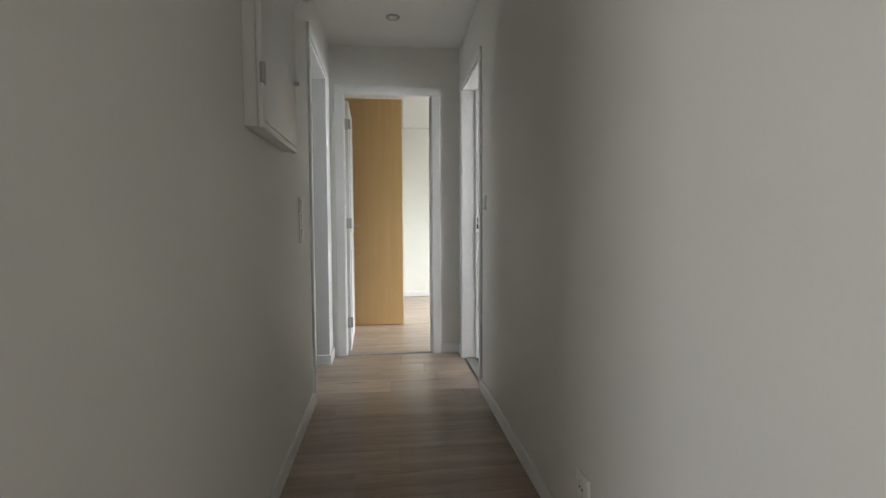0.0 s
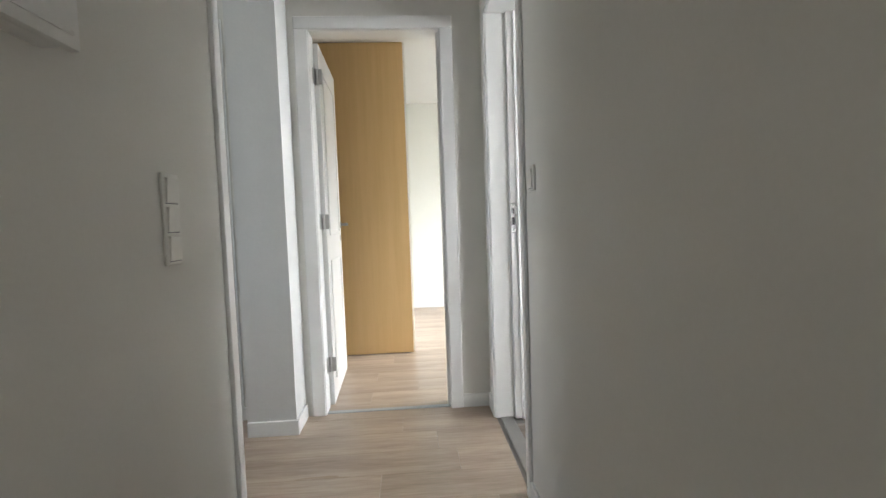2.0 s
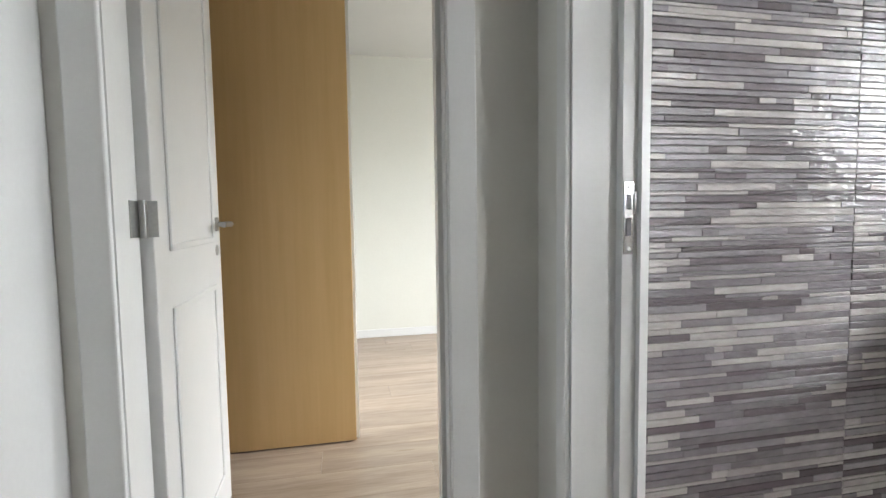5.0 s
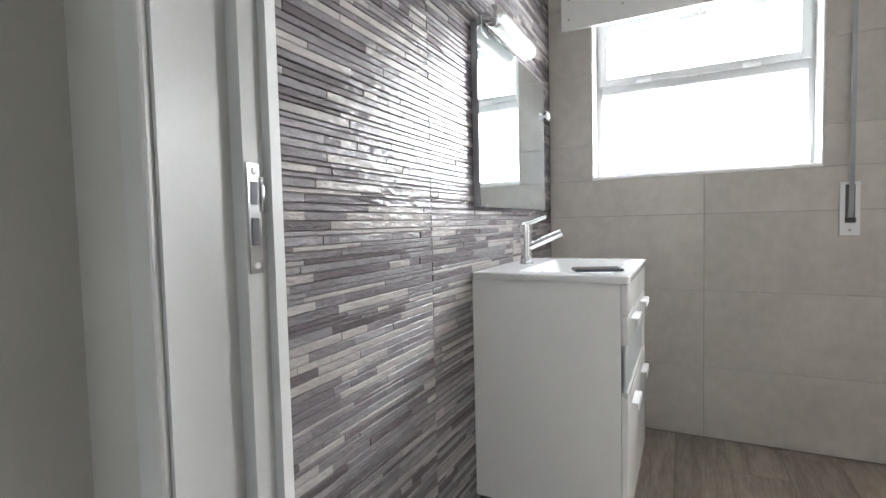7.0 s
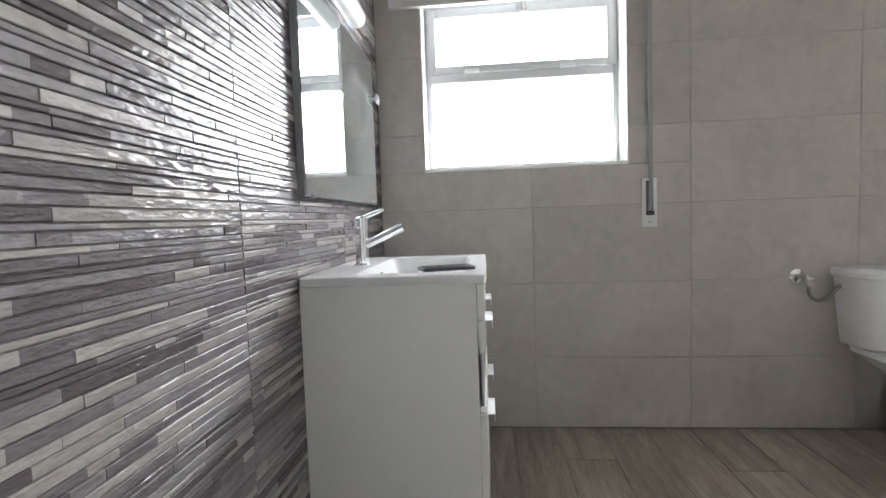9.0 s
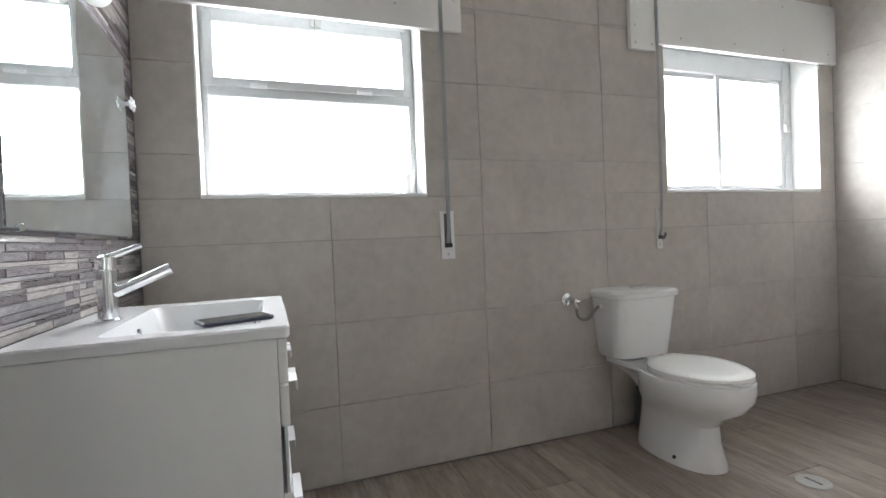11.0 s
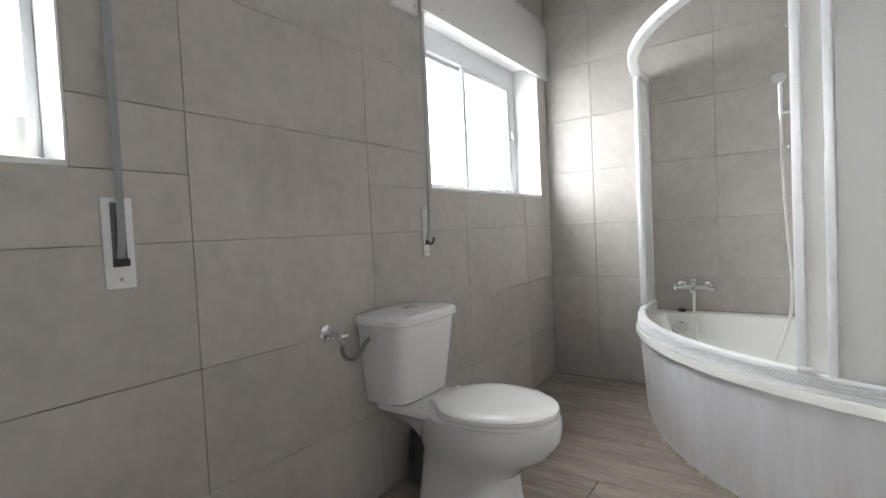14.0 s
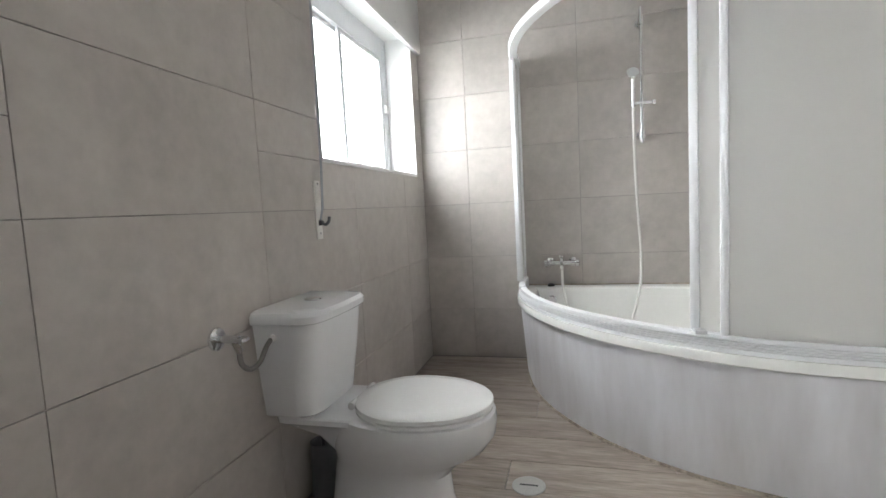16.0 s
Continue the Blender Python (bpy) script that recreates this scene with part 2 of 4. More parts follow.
def oval(cx, cy, z, ax, ay, n=32, p=2.0):
    """A superellipse ring."""
    out = []
    for k in range(n):
        a = 2 * math.pi * k / n
        c, s = math.cos(a), math.sin(a)
        x = math.copysign(abs(c) ** (2 / p), c) * ax
        y = math.copysign(abs(s) ** (2 / p), s) * ay
        out.append(Vector((cx + x, cy + y, z)))
    return out


def mesh_of(name, bm, material, smooth=False):
    bmesh.ops.recalc_face_normals(bm, faces=bm.faces)
    me = bpy.data.meshes.new(name)
    bm.to_mesh(me)
    bm.free()
    me.materials.append(material)
    if smooth:
        me.polygons.foreach_set("use_smooth", [True] * len(me.polygons))
        me.set_sharp_from_angle(angle=radians(38))
    return me


def part(name, bm, material, parent=None, label="", smooth=False):
    ob = new(name, mesh_of(name, bm, material, smooth))
    ob.parent = parent
    if label:
        tagged(ob, label=label)
    return ob


def thing(name, label, category, base=(0, 0, 0), group="", kind=""):
    """An Empty at the thing's base; parts are given in world places and keep them."""
    ob = new(name)
    ob.location = base
    return tagged(ob, label, category, group, kind)


def put(name, bm, material, parent, label="", smooth=True):
    """A part given in world places, under a thing whose Empty stands at its base."""
    root = parent
    off = Vector((0, 0, 0))
    while root is not None:
        off += root.location
        root = root.parent
    bmesh.ops.translate(bm, verts=bm.verts, vec=-off)
    return part(name, bm, material, parent, label, smooth)


def setting(name, bm, material, label, category):
    return tagged(part(name, bm, material), label, category, kind="structure")


# ---- plan ----
EX, SY, NY, WX = 2.638, 0.02, 3.91, 0.63      # bathroom: window wall, tub wall, mosaic wall, door wall
CX, END, CEILZ, BCEIL = 0.50, 3.99, 2.39, 2.62  # corridor half width, end wall, ceilings
BEDN = 7.06
DY0, DY1, DZ = 3.125, 3.815, 2.03             # bathroom doorway
W1 = (2.78, 3.70, 1.227, 2.06)                # window over the basin
W2 = (0.155, 1.40, 1.237, 2.10)               # window by the tub

# corridor, side hall and side room walls
bm = B((CX, -2.6, 0), (WX - 0.004, DY0 - 0.03, BCEIL))
box(bm, (CX, DY0 - 0.03, DZ + 0.03), (WX - 0.004, DY1 + 0.03, BCEIL))
box(bm, (CX, DY1 + 0.03, 0), (WX - 0.004, END + 0.002, BCEIL))
wall_east = setting("wall_east", bm, PAINT, "cream painted corridor wall with bathroom doorway", "wall")
bm = B((-0.62, 0.64, 0), (-CX, 2.99, CEILZ + 0.1))
box(bm, (-0.62, 2.99, 2.09), (-CX, 3.77, CEILZ + 0.1))
box(bm, (-0.62, -2.6, 2.05), (-CX, 0.64, CEILZ + 0.1))
setting("wall_west", bm, PAINT, "cream painted corridor wall with open passage", "wall")
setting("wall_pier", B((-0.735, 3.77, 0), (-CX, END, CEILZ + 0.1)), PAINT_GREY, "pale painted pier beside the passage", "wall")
bm = B((-2.2, END, 0), (-1.62, 4.10, CEILZ + 0.1))
box(bm, (-1.62, END, 2.04), (-0.86, 4.10, CEILZ + 0.1))
box(bm, (-0.86, END, 0), (-0.42, 4.10, CEILZ + 0.1))
box(bm, (-0.42, END, 2.045), (0.305, 4.10, CEILZ + 0.1))
box(bm, (0.305, END, 0), (WX, 4.10, CEILZ + 0.1))
setting("wall_end", bm, PAINT, "cream painted wall with bedroom doorway", "wall")
# unseen end wall, its opening added to let the fill lamp in
bm = B((-2.3, 2.75, 0), (-2.2, 3.0, CEILZ + 0.1))
box(bm, (-2.3, 3.8, 0), (-2.2, 4.10, CEILZ + 0.1))
box(bm, (-2.3, 3.0, 0), (-2.2, 3.8, 0.95))
box(bm, (-2.3, 3.0, 2.15), (-2.2, 3.8, CEILZ + 0.1))
box(bm, (-2.2, 2.75, 0), (-0.62, 2.85, CEILZ + 0.1))
setting("wall_side_hall", bm, PAINT_GREY, "plain side hall walls with an opening added for fill light", "wall")
bm = B((-3.2, 2.65, 0), (-0.62, 2.75, CEILZ + 0.1))
box(bm, (-3.3, -2.7, 0), (WX, -2.6, CEILZ + 0.1))
box(bm, (-3.3, -2.6, 0), (-3.2, 2.75, 0.9))
box(bm, (-3.3, -2.6, 2.1), (-3.2, 2.75, CEILZ + 0.1))
box(bm, (-3.3, -2.6, 0.9), (-3.2, -2.3, 2.1))
box(bm, (-3.3, -0.6, 0.9), (-3.2, 2.75, 2.1))
setting("wall_side_room", bm, PAINT, "plain side room walls with a window opening", "wall")

# bedroom shell
bm = B((-2.3, BEDN, 0), (2.8, BEDN + 0.12, CEILZ + 0.1))
box(bm, (-2.4, 4.10, 0), (-2.3, BEDN, CEILZ + 0.1))
box(bm, (WX, 4.04, 0), (2.8, 4.10, CEILZ + 0.1))
box(bm, (2.70, 4.10, 0), (2.82, 4.3, CEILZ + 0.1))
box(bm, (2.70, 4.3, 0), (2.82, 6.2, 0.85))
box(bm, (2.70, 4.3, 2.1), (2.82, 6.2, CEILZ + 0.1))
box(bm, (2.70, 6.2, 0), (2.82, BEDN, CEILZ + 0.1))
setting("wall_bedroom", bm, PAINT_BED, "pale painted bedroom walls", "wall")
bm = B((-3.3, -2.7, CEILZ), (CX + 0.06, 4.05, CEILZ + 0.12))
setting("ceiling", bm, CEIL, "white painted corridor ceiling", "ceiling")
setting("ceiling_bedroom", B((-2.4, 4.05, CEILZ - 0.012), (2.82, BEDN, CEILZ + 0.1)), CEIL, "white painted bedroom ceiling", "ceiling")
setting("ceiling_bathroom", B((0.5, -0.12, BCEIL), (2.90, 4.04, BCEIL + 0.12)), CEIL, "white bathroom ceiling", "ceiling")

# bathroom walls behind the tiles
TT = 0.010
bm = bmesh.new()
x0, x1 = EX + TT - 0.002, 2.90
ys = [-0.12, W2[0], W2[1], W1[0], W1[1], 4.04]
for k in range(0, 5, 2):
    box(bm, (x0, ys[k], 0), (x1, ys[k + 1], BCEIL))
for (a, b2, c, d) in (W1, W2):
    box(bm, (x0, a, 0), (x1, b2, c))
    box(bm, (x0, a, d), (x1, b2, BCEIL))
wall_window = setting("wall_window", bm, GROUT, "grey stone tiled bathroom wall with two windows", "wall")
wall_tub = setting("wall_tub", B((0.5, -0.12, 0), (x0, SY - TT + 0.002, BCEIL)), GROUT, "grey stone tiled wall behind the tub", "wall")
wall_mosaic = setting("wall_mosaic", B((WX, NY + 0.006, 0), (x0, 4.04, BCEIL)), GROUT, "slate strip mosaic tiled wall", "wall")
bm = B((WX - 0.003, SY - TT, 0), (WX + 0.012, DY0 - 0.03, BCEIL))
box(bm, (WX - 0.003, DY0 - 0.03, DZ + 0.03), (WX + 0.012, DY1 + 0.03, BCEIL))
box(bm, (WX - 0.003, DY1 + 0.03, 0), (WX + 0.012, NY + TT, BCEIL))
wall_door = setting("wall_door_side", bm, GROUT, "grey stone tiled wall beside the bathroom doorway", "wall")

# floors
floor_hall = setting("floor", B((-3.3, -2.7, -0.1), (WX - 0.06, BEDN, -0.008)), GROUT, "oak laminate floor of hall and bedroom", "floor")
setting("floor_bedroom_east", B((WX - 0.06, 4.02, -0.1), (2.82, BEDN, -0.009)), GROUT, "oak laminate bedroom floor base", "floor")
floor_bath = setting("floor_bathroom", B((WX - 0.06, -0.12, -0.1), (2.90, 4.02, -0.008)), GROUT, "wood-look tiled bathroom floor", "floor")
setting("ground", B((-90, -90, -0.7), (90, 90, -0.6)), GRASS, "green lawn around the house", "ground")


# ---- trim ----
def casing(name, lo, hi, label):
    return setting(name, B(lo, hi, 0.004, 2), TRIM, label, "trim")


wt = "white painted door casing"
# bedroom doorway: lining and casing
bm = B((-0.42, END - 0.002, 0), (-0.393, 4.102, 2.022))
box(bm, (0.278, END - 0.002, 0), (0.305, 4.102, 2.022))
box(bm, (-0.42, END - 0.002, 2.022), (0.305, 4.102, 2.045))
box(bm, (0.266, END + 0.035, 0), (0.278, 4.06, 2.022))
setting("door_frame_bedroom", bm, TRIM, "white painted bedroom door frame", "door frame")
casing("trim", (-0.465, END - 0.016, 0), (-0.396, END, 2.024), wt)
casing("trim", (0.281, END - 0.016, 0), (0.347, END, 2.024), wt)
casing("trim", (-0.465, END - 0.016, 2.024), (0.347, END, 2.09), wt)
# bathroom doorway
bm = B((CX - 0.002, DY1, 0), (WX + 0.012, DY1 + 0.03, DZ))
box(bm, (CX - 0.002, DY0 - 0.03, 0), (WX + 0.012, DY0, DZ))
box(bm, (CX - 0.002, DY0 - 0.03, DZ), (WX + 0.012, DY1 + 0.03, DZ + 0.03))
box(bm, (0.595, DY1 - 0.022, 0), (0.628, DY1, DZ))
box(bm, (0.628, DY1 - 0.036, 0), (0.646, DY1 + 0.034, DZ))
frame_bath = setting("door_frame_bathroom", bm, TRIM, "white painted bathroom door frame without its leaf", "door frame")
casing("trim", (CX - 0.014, DY1 + 0.006, 0), (CX, DY1 + 0.05, DZ + 0.01), wt)
casing("trim", (CX - 0.014, DY0 - 0.05, 0), (CX, DY0 - 0.006, DZ + 0.01), wt)
casing("trim", (CX - 0.014, DY0 - 0.05, DZ + 0.01), (CX, DY1 + 0.05, DZ + 0.06), wt)
setting("trim", B((0.52, DY0, -0.004), (0.585, DY1, 0.005), 0.003, 2), STEEL, "metal threshold strip of bathroom doorway", "trim")
setting("trim", B((-0.393, 4.0, -0.004), (0.278, 4.035, 0.004), 0.002, 2), STRAP, "threshold strip of bedroom doorway", "trim")
# passage on the left
bm = B((-0.625, 2.985, 0), (-CX + 0.002, 3.01, 2.085))
box(bm, (-0.625, 2.985, 2.07), (-CX + 0.002, 3.77, 2.092))
setting("door_frame_passage", bm, TRIM, "white painted lining of the passage", "door frame")
casing("trim", (-CX, 2.963, 0), (-CX + 0.016, 3.012, 2.085), wt)
casing("trim", (-CX, 2.963, 2.085), (-CX + 0.016, 3.77, 2.145), wt)


def skirting(lo, hi, m=None):
    return setting("baseboard", B(lo, hi, 0.004, 2), m or TRIM, "white painted skirting board", "baseboard")


skirting((-CX, 0.64, 0), (-CX + 0.013, 2.963, 0.075))
skirting((CX - 0.013, -2.5, 0), (CX, DY0 - 0.052, 0.075))
skirting((0.349, END - 0.013, 0), (CX - 0.013, END, 0.075))
skirting((CX - 0.013, DY1 + 0.052, 0), (CX, END, 0.075))
skirting((-0.735, 3.757, 0), (-CX + 0.013, 3.77, 0.075))
skirting((-CX, 3.771, 0), (-CX + 0.013, END - 0.016, 0.075))
skirting((0.10, BEDN - 0.013, 0), (2.69, BEDN, 0.07))
skirting((-0.84, END - 0.013, 0), (-0.765, END, 0.07))


# ---- hallway things ----
def handle(bm, x, y, z, s, axis, d):
    """A round-bar lever: a rose, a neck out of the leaf and a grip."""
    out = Vector((0, 0, 0))
    out[axis] = s
    along = Vector((0, 0, 0))
    along[1 - axis] = d
    p = Vector((x, y, z))
    rod(bm, p, p + out * 0.008, 0.024)
    rod(bm, p, p + out * 0.05, 0.009)
    rod(bm, p + out * 0.048 - along * 0.008, p + out * 0.048 + along * 0.115, 0.0095)
    return bm


def panelled(bm, x0, x1, y, z0, z1, s, inset=0.011, arch=False):
    """Two raised frames, one above the other, on a leaf's face at y, out along s."""
    w = x1 - x0
    for a, b2 in ((0.13, 0.82), (0.96, 1.88)):
        for lo, hi in (((x0 + 0.1, a), (x1 - 0.1, a + 0.02)), ((x0 + 0.1, b2 - 0.02), (x1 - 0.1, b2)),
                       ((x0 + 0.1, a), (x0 + 0.12, b2)), ((x1 - 0.12, a), (x1 - 0.1, b2))):
            box(bm, (lo[0], y - 0.001 * s, lo[1]), (hi[0], y + s * 0.007, hi[1]), 0.003, 1)
    return bm


def leaf(name, label, hinge, angle, width, height, side):
    """A white panelled door hung at its hinge edge; local x runs along the leaf."""
    d = thing(name, label, "door", hinge)
    d.rotation_euler[2] = radians(angle)
    bm = B((0, -0.018, 0.008), (width, 0.018, height), 0.003, 2)
    body = part("leaf", bm, TRIM, d)
    bm = panelled(bmesh.new(), 0, width, -0.018, 0, height, -1)
    panelled(bm, 0, width, 0.018, 0, height, 1)
    part("panel_moulding", bm, TRIM, d)
    for s in (-1, 1):
        part("lever_handle", handle(bmesh.new(), width - 0.06, s * 0.018, 1.02, s, 1, -1), STEEL, d, "brushed steel lever handle", True)
        part("keyhole_plate", lathe(bmesh.new(), (width - 0.06, s * 0.019, 0.93), [(0.018, -0.002), (0.018, 0.003), (0.012, 0.005)], "Y"), STEEL, d, "", True)
    return d


bed_door = leaf("door_1", "white panelled bedroom door standing open with steel lever", (-0.386, 4.115, 0), 91.5, 0.665, 2.005, 1)
hall_door = leaf("door_2", "white panelled side hall door, closed, with steel lever", (-1.615, 4.05, 0), 0, 0.74, 2.0, 1)


for hz in (0.245, 1.04, 1.82):
    h = thing("door_hinge", "steel butt hinge on the bedroom door frame", "hinge", (-0.389, 4.09, hz), "bedroom door hinges")
    put("plate", B((-0.3925, 4.055, hz - 0.04), (-0.390, 4.098, hz + 0.04)), STEEL, h)
    put("plate", B((-0.372, 4.0955, hz - 0.04), (-0.351, 4.0975, hz + 0.04)), STEEL, h)
    put("knuckle", R((-0.381, 4.097, hz - 0.042), (-0.381, 4.097, hz + 0.042), 0.0075, seg=14), STEEL, h)

bm = B((-1.62, END - 0.002, 0), (-1.60, 4.102, 2.02))
box(bm, (-0.885, END - 0.002, 0), (-0.86, 4.102, 2.02))
box(bm, (-1.62, END - 0.002, 2.02), (-0.86, 4.102, 2.04))
setting("door_frame_side_hall", bm, TRIM, "white painted side hall door frame", "door frame")
casing("trim", (-0.888, END - 0.015, 0), (-0.825, END, 2.08), wt)
casing("trim", (-1.68, END - 0.015, 0), (-1.602, END, 2.08), wt)

# lift-off hinge left on the bathroom frame
for hz in (0.30, 1.045, 1.80):
    h = thing("door_hinge", "steel lift-off hinge half screwed to the bathroom frame", "hinge", (0.56, DY0, hz - 0.05), "bathroom frame hinges")
    put("frame_plate", B((0.578, DY0, hz - 0.043), (0.619, DY0 + 0.003, hz + 0.043), 0.001), STEEL, h)
    put("wing", B((0.556, DY0, hz + 0.004), (0.5785, DY0 + 0.003, hz + 0.043), 0.001), STEEL, h)
    put("knuckle", lathe(bmesh.new(), (0.549, DY0 + 0.004, hz), [(0.006, 0.002), (0.0066, 0.003), (0.0066, 0.040), (0.005, 0.045), (0.002, 0.047)], seg=18), STEEL, h)
    put("knuckle", lathe(bmesh.new(), (0.549, DY0 + 0.004, hz), [(0.002, -0.047), (0.005, -0.045), (0.0066, -0.040), (0.0066, -0.003), (0.006, -0.002)], seg=18), STEEL, h)
    put("pin", lathe(bmesh.new(), (0.549, DY0 + 0.004, hz), [(0.007, -0.002), (0.0074, 0.0), (0.007, 0.002)], seg=16), CHROME, h)
    put("loose_plate", B((0.503, DY0 - 0.0005, hz - 0.043), (0.546, DY0 + 0.0025, hz + 0.001), 0.001), CHROME, h, "bright loose hinge half")
    for a, c, y in ((0.606, -0.031, 0.003), (0.602, 0, 0.003), (0.606, 0.031, 0.003), (0.514, -0.03, 0.0025), (0.526, -0.012, 0.0025)):
        put("screw", lathe(bmesh.new(), (a, DY0 + y, hz + c), [(0.0052, 0), (0.005, 0.0009), (0.0020, 0.0003)], "Y", 14), CHROME, h)

# strike plate on the bathroom frame
h = thing("strike_plate", "chrome strike plate with latch and bolt slots", "strike plate", (0.61, DY1 - 0.024, 0.955))
SPY = DY1 - 0.022
put("plate", B((0.597, SPY - 0.003, 0.955), (0.619, SPY, 1.10), 0.001), CHROME, h)
put("latch_slot", B((0.602, SPY - 0.0042, 1.045), (0.613, SPY - 0.002, 1.075)), GREYPL, h)
put("bolt_slot", B((0.602, SPY - 0.0042, 0.992), (0.613, SPY - 0.002, 1.028)), DARK, h)
put("lip", B((0.617, SPY - 0.006, 1.035), (0.630, SPY - 0.001, 1.082), 0.002, 2), CHROME, h)
for z in (0.966, 1.089):
    put("screw", lathe(bmesh.new(), (0.608, SPY - 0.003, z), [(0.005, 0), (0.004, -0.002)], "Y", 14), STEEL, h)


def switch(label, x, s, yc, zc, n, gap=0.071):
    """A vertical bank of n rocker switches on a wall facing along s."""
    top = zc + n * gap / 2
    sw = thing("light_switch", label, "light switch", (x, yc, zc - n * gap / 2))
    put("surround", B((x, yc - 0.041, zc - n * gap / 2 - 0.006), (x + s * 0.008, yc + 0.041, top + 0.006), 0.003, 2), PLASTIC, sw)
    for k in range(n):
        z = top - gap * (k + 0.5)
        bm = bmesh.new()
        w = 0.029
        a, b2, d = x + s * 0.007, x + s * 0.013, gap / 2 - 0.005
        loft(bm, [[Vector((a, yc + u * w, z + v * d)) for u, v in ((-1, -1), (1, -1), (1, 1), (-1, 1))],
                  [Vector((b2 + s * 0.002 * v, yc + u * (w - 0.001), z + v * (d - 0.001))) for u, v in ((-1, -1), (1, -1), (1, 1), (-1, 1))]])
        put("rocker", bm, PLASTIC, sw, smooth=False)
        put("shadow_gap", B((x + s * 0.0075, yc - w - 0.0015, z - d - 0.0025), (x + s * 0.0085, yc + w + 0.0015, z - d - 0.0005)), GREYPL, sw)
    return sw


switch("bank of three ivory rocker switches on the corridor wall", -CX, 1, 2.65, 1.052, 3)
switch("single ivory rocker switch beside the bathroom doorway", CX, -1, 2.985, 1.153, 1)
sk = thing("wall_socket", "white double wall socket low on the corridor wall", "socket", (CX, 1.53, 0.22))
put("cover", B((CX - 0.011, 1.49, 0.205), (CX, 1.575, 0.29), 0.004, 2), PLASTIC, sk)
put("insert", lathe(bmesh.new(), (CX - 0.0112, 1.532, 0.2475), [(0.024, 0), (0.023, -0.002), (0.020, 0.001)], "X"), PLASTIC, sk)
for dy in (-0.0095, 0.0095):
    put("pin_hole", R((CX - 0.0135, 1.532 + dy, 0.2475), (CX - 0.010, 1.532 + dy, 0.2475), 0.003, seg=10), DARK, sk)

# electrical cupboard high on the wall
fb = thing("fuse_box", "white painted wooden electrical cupboard with two steel hinges", "cupboard", (-CX, 2.0, 1.325))
put("carcass", B((-CX, 1.735, 1.33), (-CX + 0.040, 2.262, 2.02), 0.003, 2), TRIM, fb)
dr = put("door", B((-CX + 0.041, 1.728, 1.325), (-CX + 0.060, 2.27, 2.025), 0.004, 2), TRIM, fb)
put("edge_moulding", B((-CX + 0.0595, 1.75, 1.345), (-CX + 0.0635, 2.25, 1.353)), TRIM, dr)
for z in (1.49, 1.83):
    bm = B((-CX + 0.056, 1.735, z - 0.032), (-CX + 0.064, 1.757, z + 0.032), 0.003, 2)
    rod(bm, (-CX + 0.060, 1.728, z - 0.03), (-CX + 0.060, 1.728, z + 0.03), 0.008)
    put("hinge", bm, STEEL, fb, "steel surface hinge")
put("latch", R((-CX + 0.060, 2.235, 1.60), (-CX + 0.080, 2.235, 1.60), 0.007), STEEL, fb, "small steel knob")

# ceiling downlight
dl = thing("downlight", "round recessed downlight with a satin ring, switched off", "ceiling light", (-0.02, 3.45, CEILZ - 0.012))
put("ring", lathe(bmesh.new(), (-0.02, 3.45, CEILZ), [(0.046, 0.0), (0.046, -0.004), (0.040, -0.009), (0.031, -0.007), (0.030, 0.0)]), STEEL, dl)
put("bulb", lathe(bmesh.new(), (-0.02, 3.45, CEILZ - 0.004), [(0.029, 0.003), (0.026, -0.003), (0.010, -0.001)]), OPAL, dl)
# small bracket high on the corridor wall, with a dark screw
dd = thing("small_bracket", "small dark bracket by the ceiling edge", "bracket", (-0.43, 2.86, 2.20))
put("body", B((-CX, 2.83, 2.20), (-CX + 0.03, 2.86, 2.27), 0.003, 2), PLASTIC, dd)
put("screw", R((-CX + 0.029, 2.845, 2.235), (-CX + 0.033, 2.845, 2.235), 0.008), DARK, dd)

# bedroom wardrobe
wd = thing("wardrobe", "tall beech veneered wardrobe standing against the bedroom wall", "wardrobe", (-0.5, 5.13, 0))
put("front_panel", B((-0.62, 5.13, 0.006), (0.084, 5.152, 2.374), 0.002), BEECH, wd)
put("side_panel", B((0.078, 5.154, 0.006), (0.098, BEDN - 0.016, 2.374), 0.002), TRIM, wd)
put("side_panel", B((-1.5, 5.154, 0.006), (-1.48, BEDN - 0.016, 2.374), 0.002), BEECH, wd)
put("front_panel", B((-1.5, 5.13, 0.006), (-0.624, 5.152, 2.374), 0.002), BEECH, wd)
put("top_panel", B((-1.48, 5.154, 2.35), (0.077, BEDN - 0.016, 2.372)), BEECH, wd)
put("plinth", B((-1.47, 5.165, 0.0), (0.07, 5.18, 0.05)), DARK, wd)


# ---- bathroom windows ----
def bar(bm, lo, hi):
    return box(bm, lo, hi, 0.004, 2)


def reveal(name, w, d):
    a, b2, c, e = w
    bm = B((EX + 0.001, a, c - 0.012), (2.86, b2, c + 0.004), 0.002)
    box(bm, (EX + 0.001, a, c + 0.004), (2.86, a + 0.006, e))
    box(bm, (EX + 0.001, b2 - 0.006, c + 0.004), (2.86, b2, e))
    box(bm, (EX + 0.001, a + 0.006, e - 0.006), (2.86, b2 - 0.006, e))
    return setting(name, bm, TRIM, "white window reveal", "window reveal")


reveal("trim_window_1", W1, 0.2)
reveal("trim_window_2", W2, 0.2)
win1 = thing("window_1", "white framed window, top-hung light over a fixed pane", "window", (2.83, 3.24, 1.231), kind="structure")
a, b2, c, d = W1[0] + 0.006, W1[1] - 0.006, W1[2] + 0.004, W1[3] - 0.006
fx0, fx1 = 2.772, 2.818
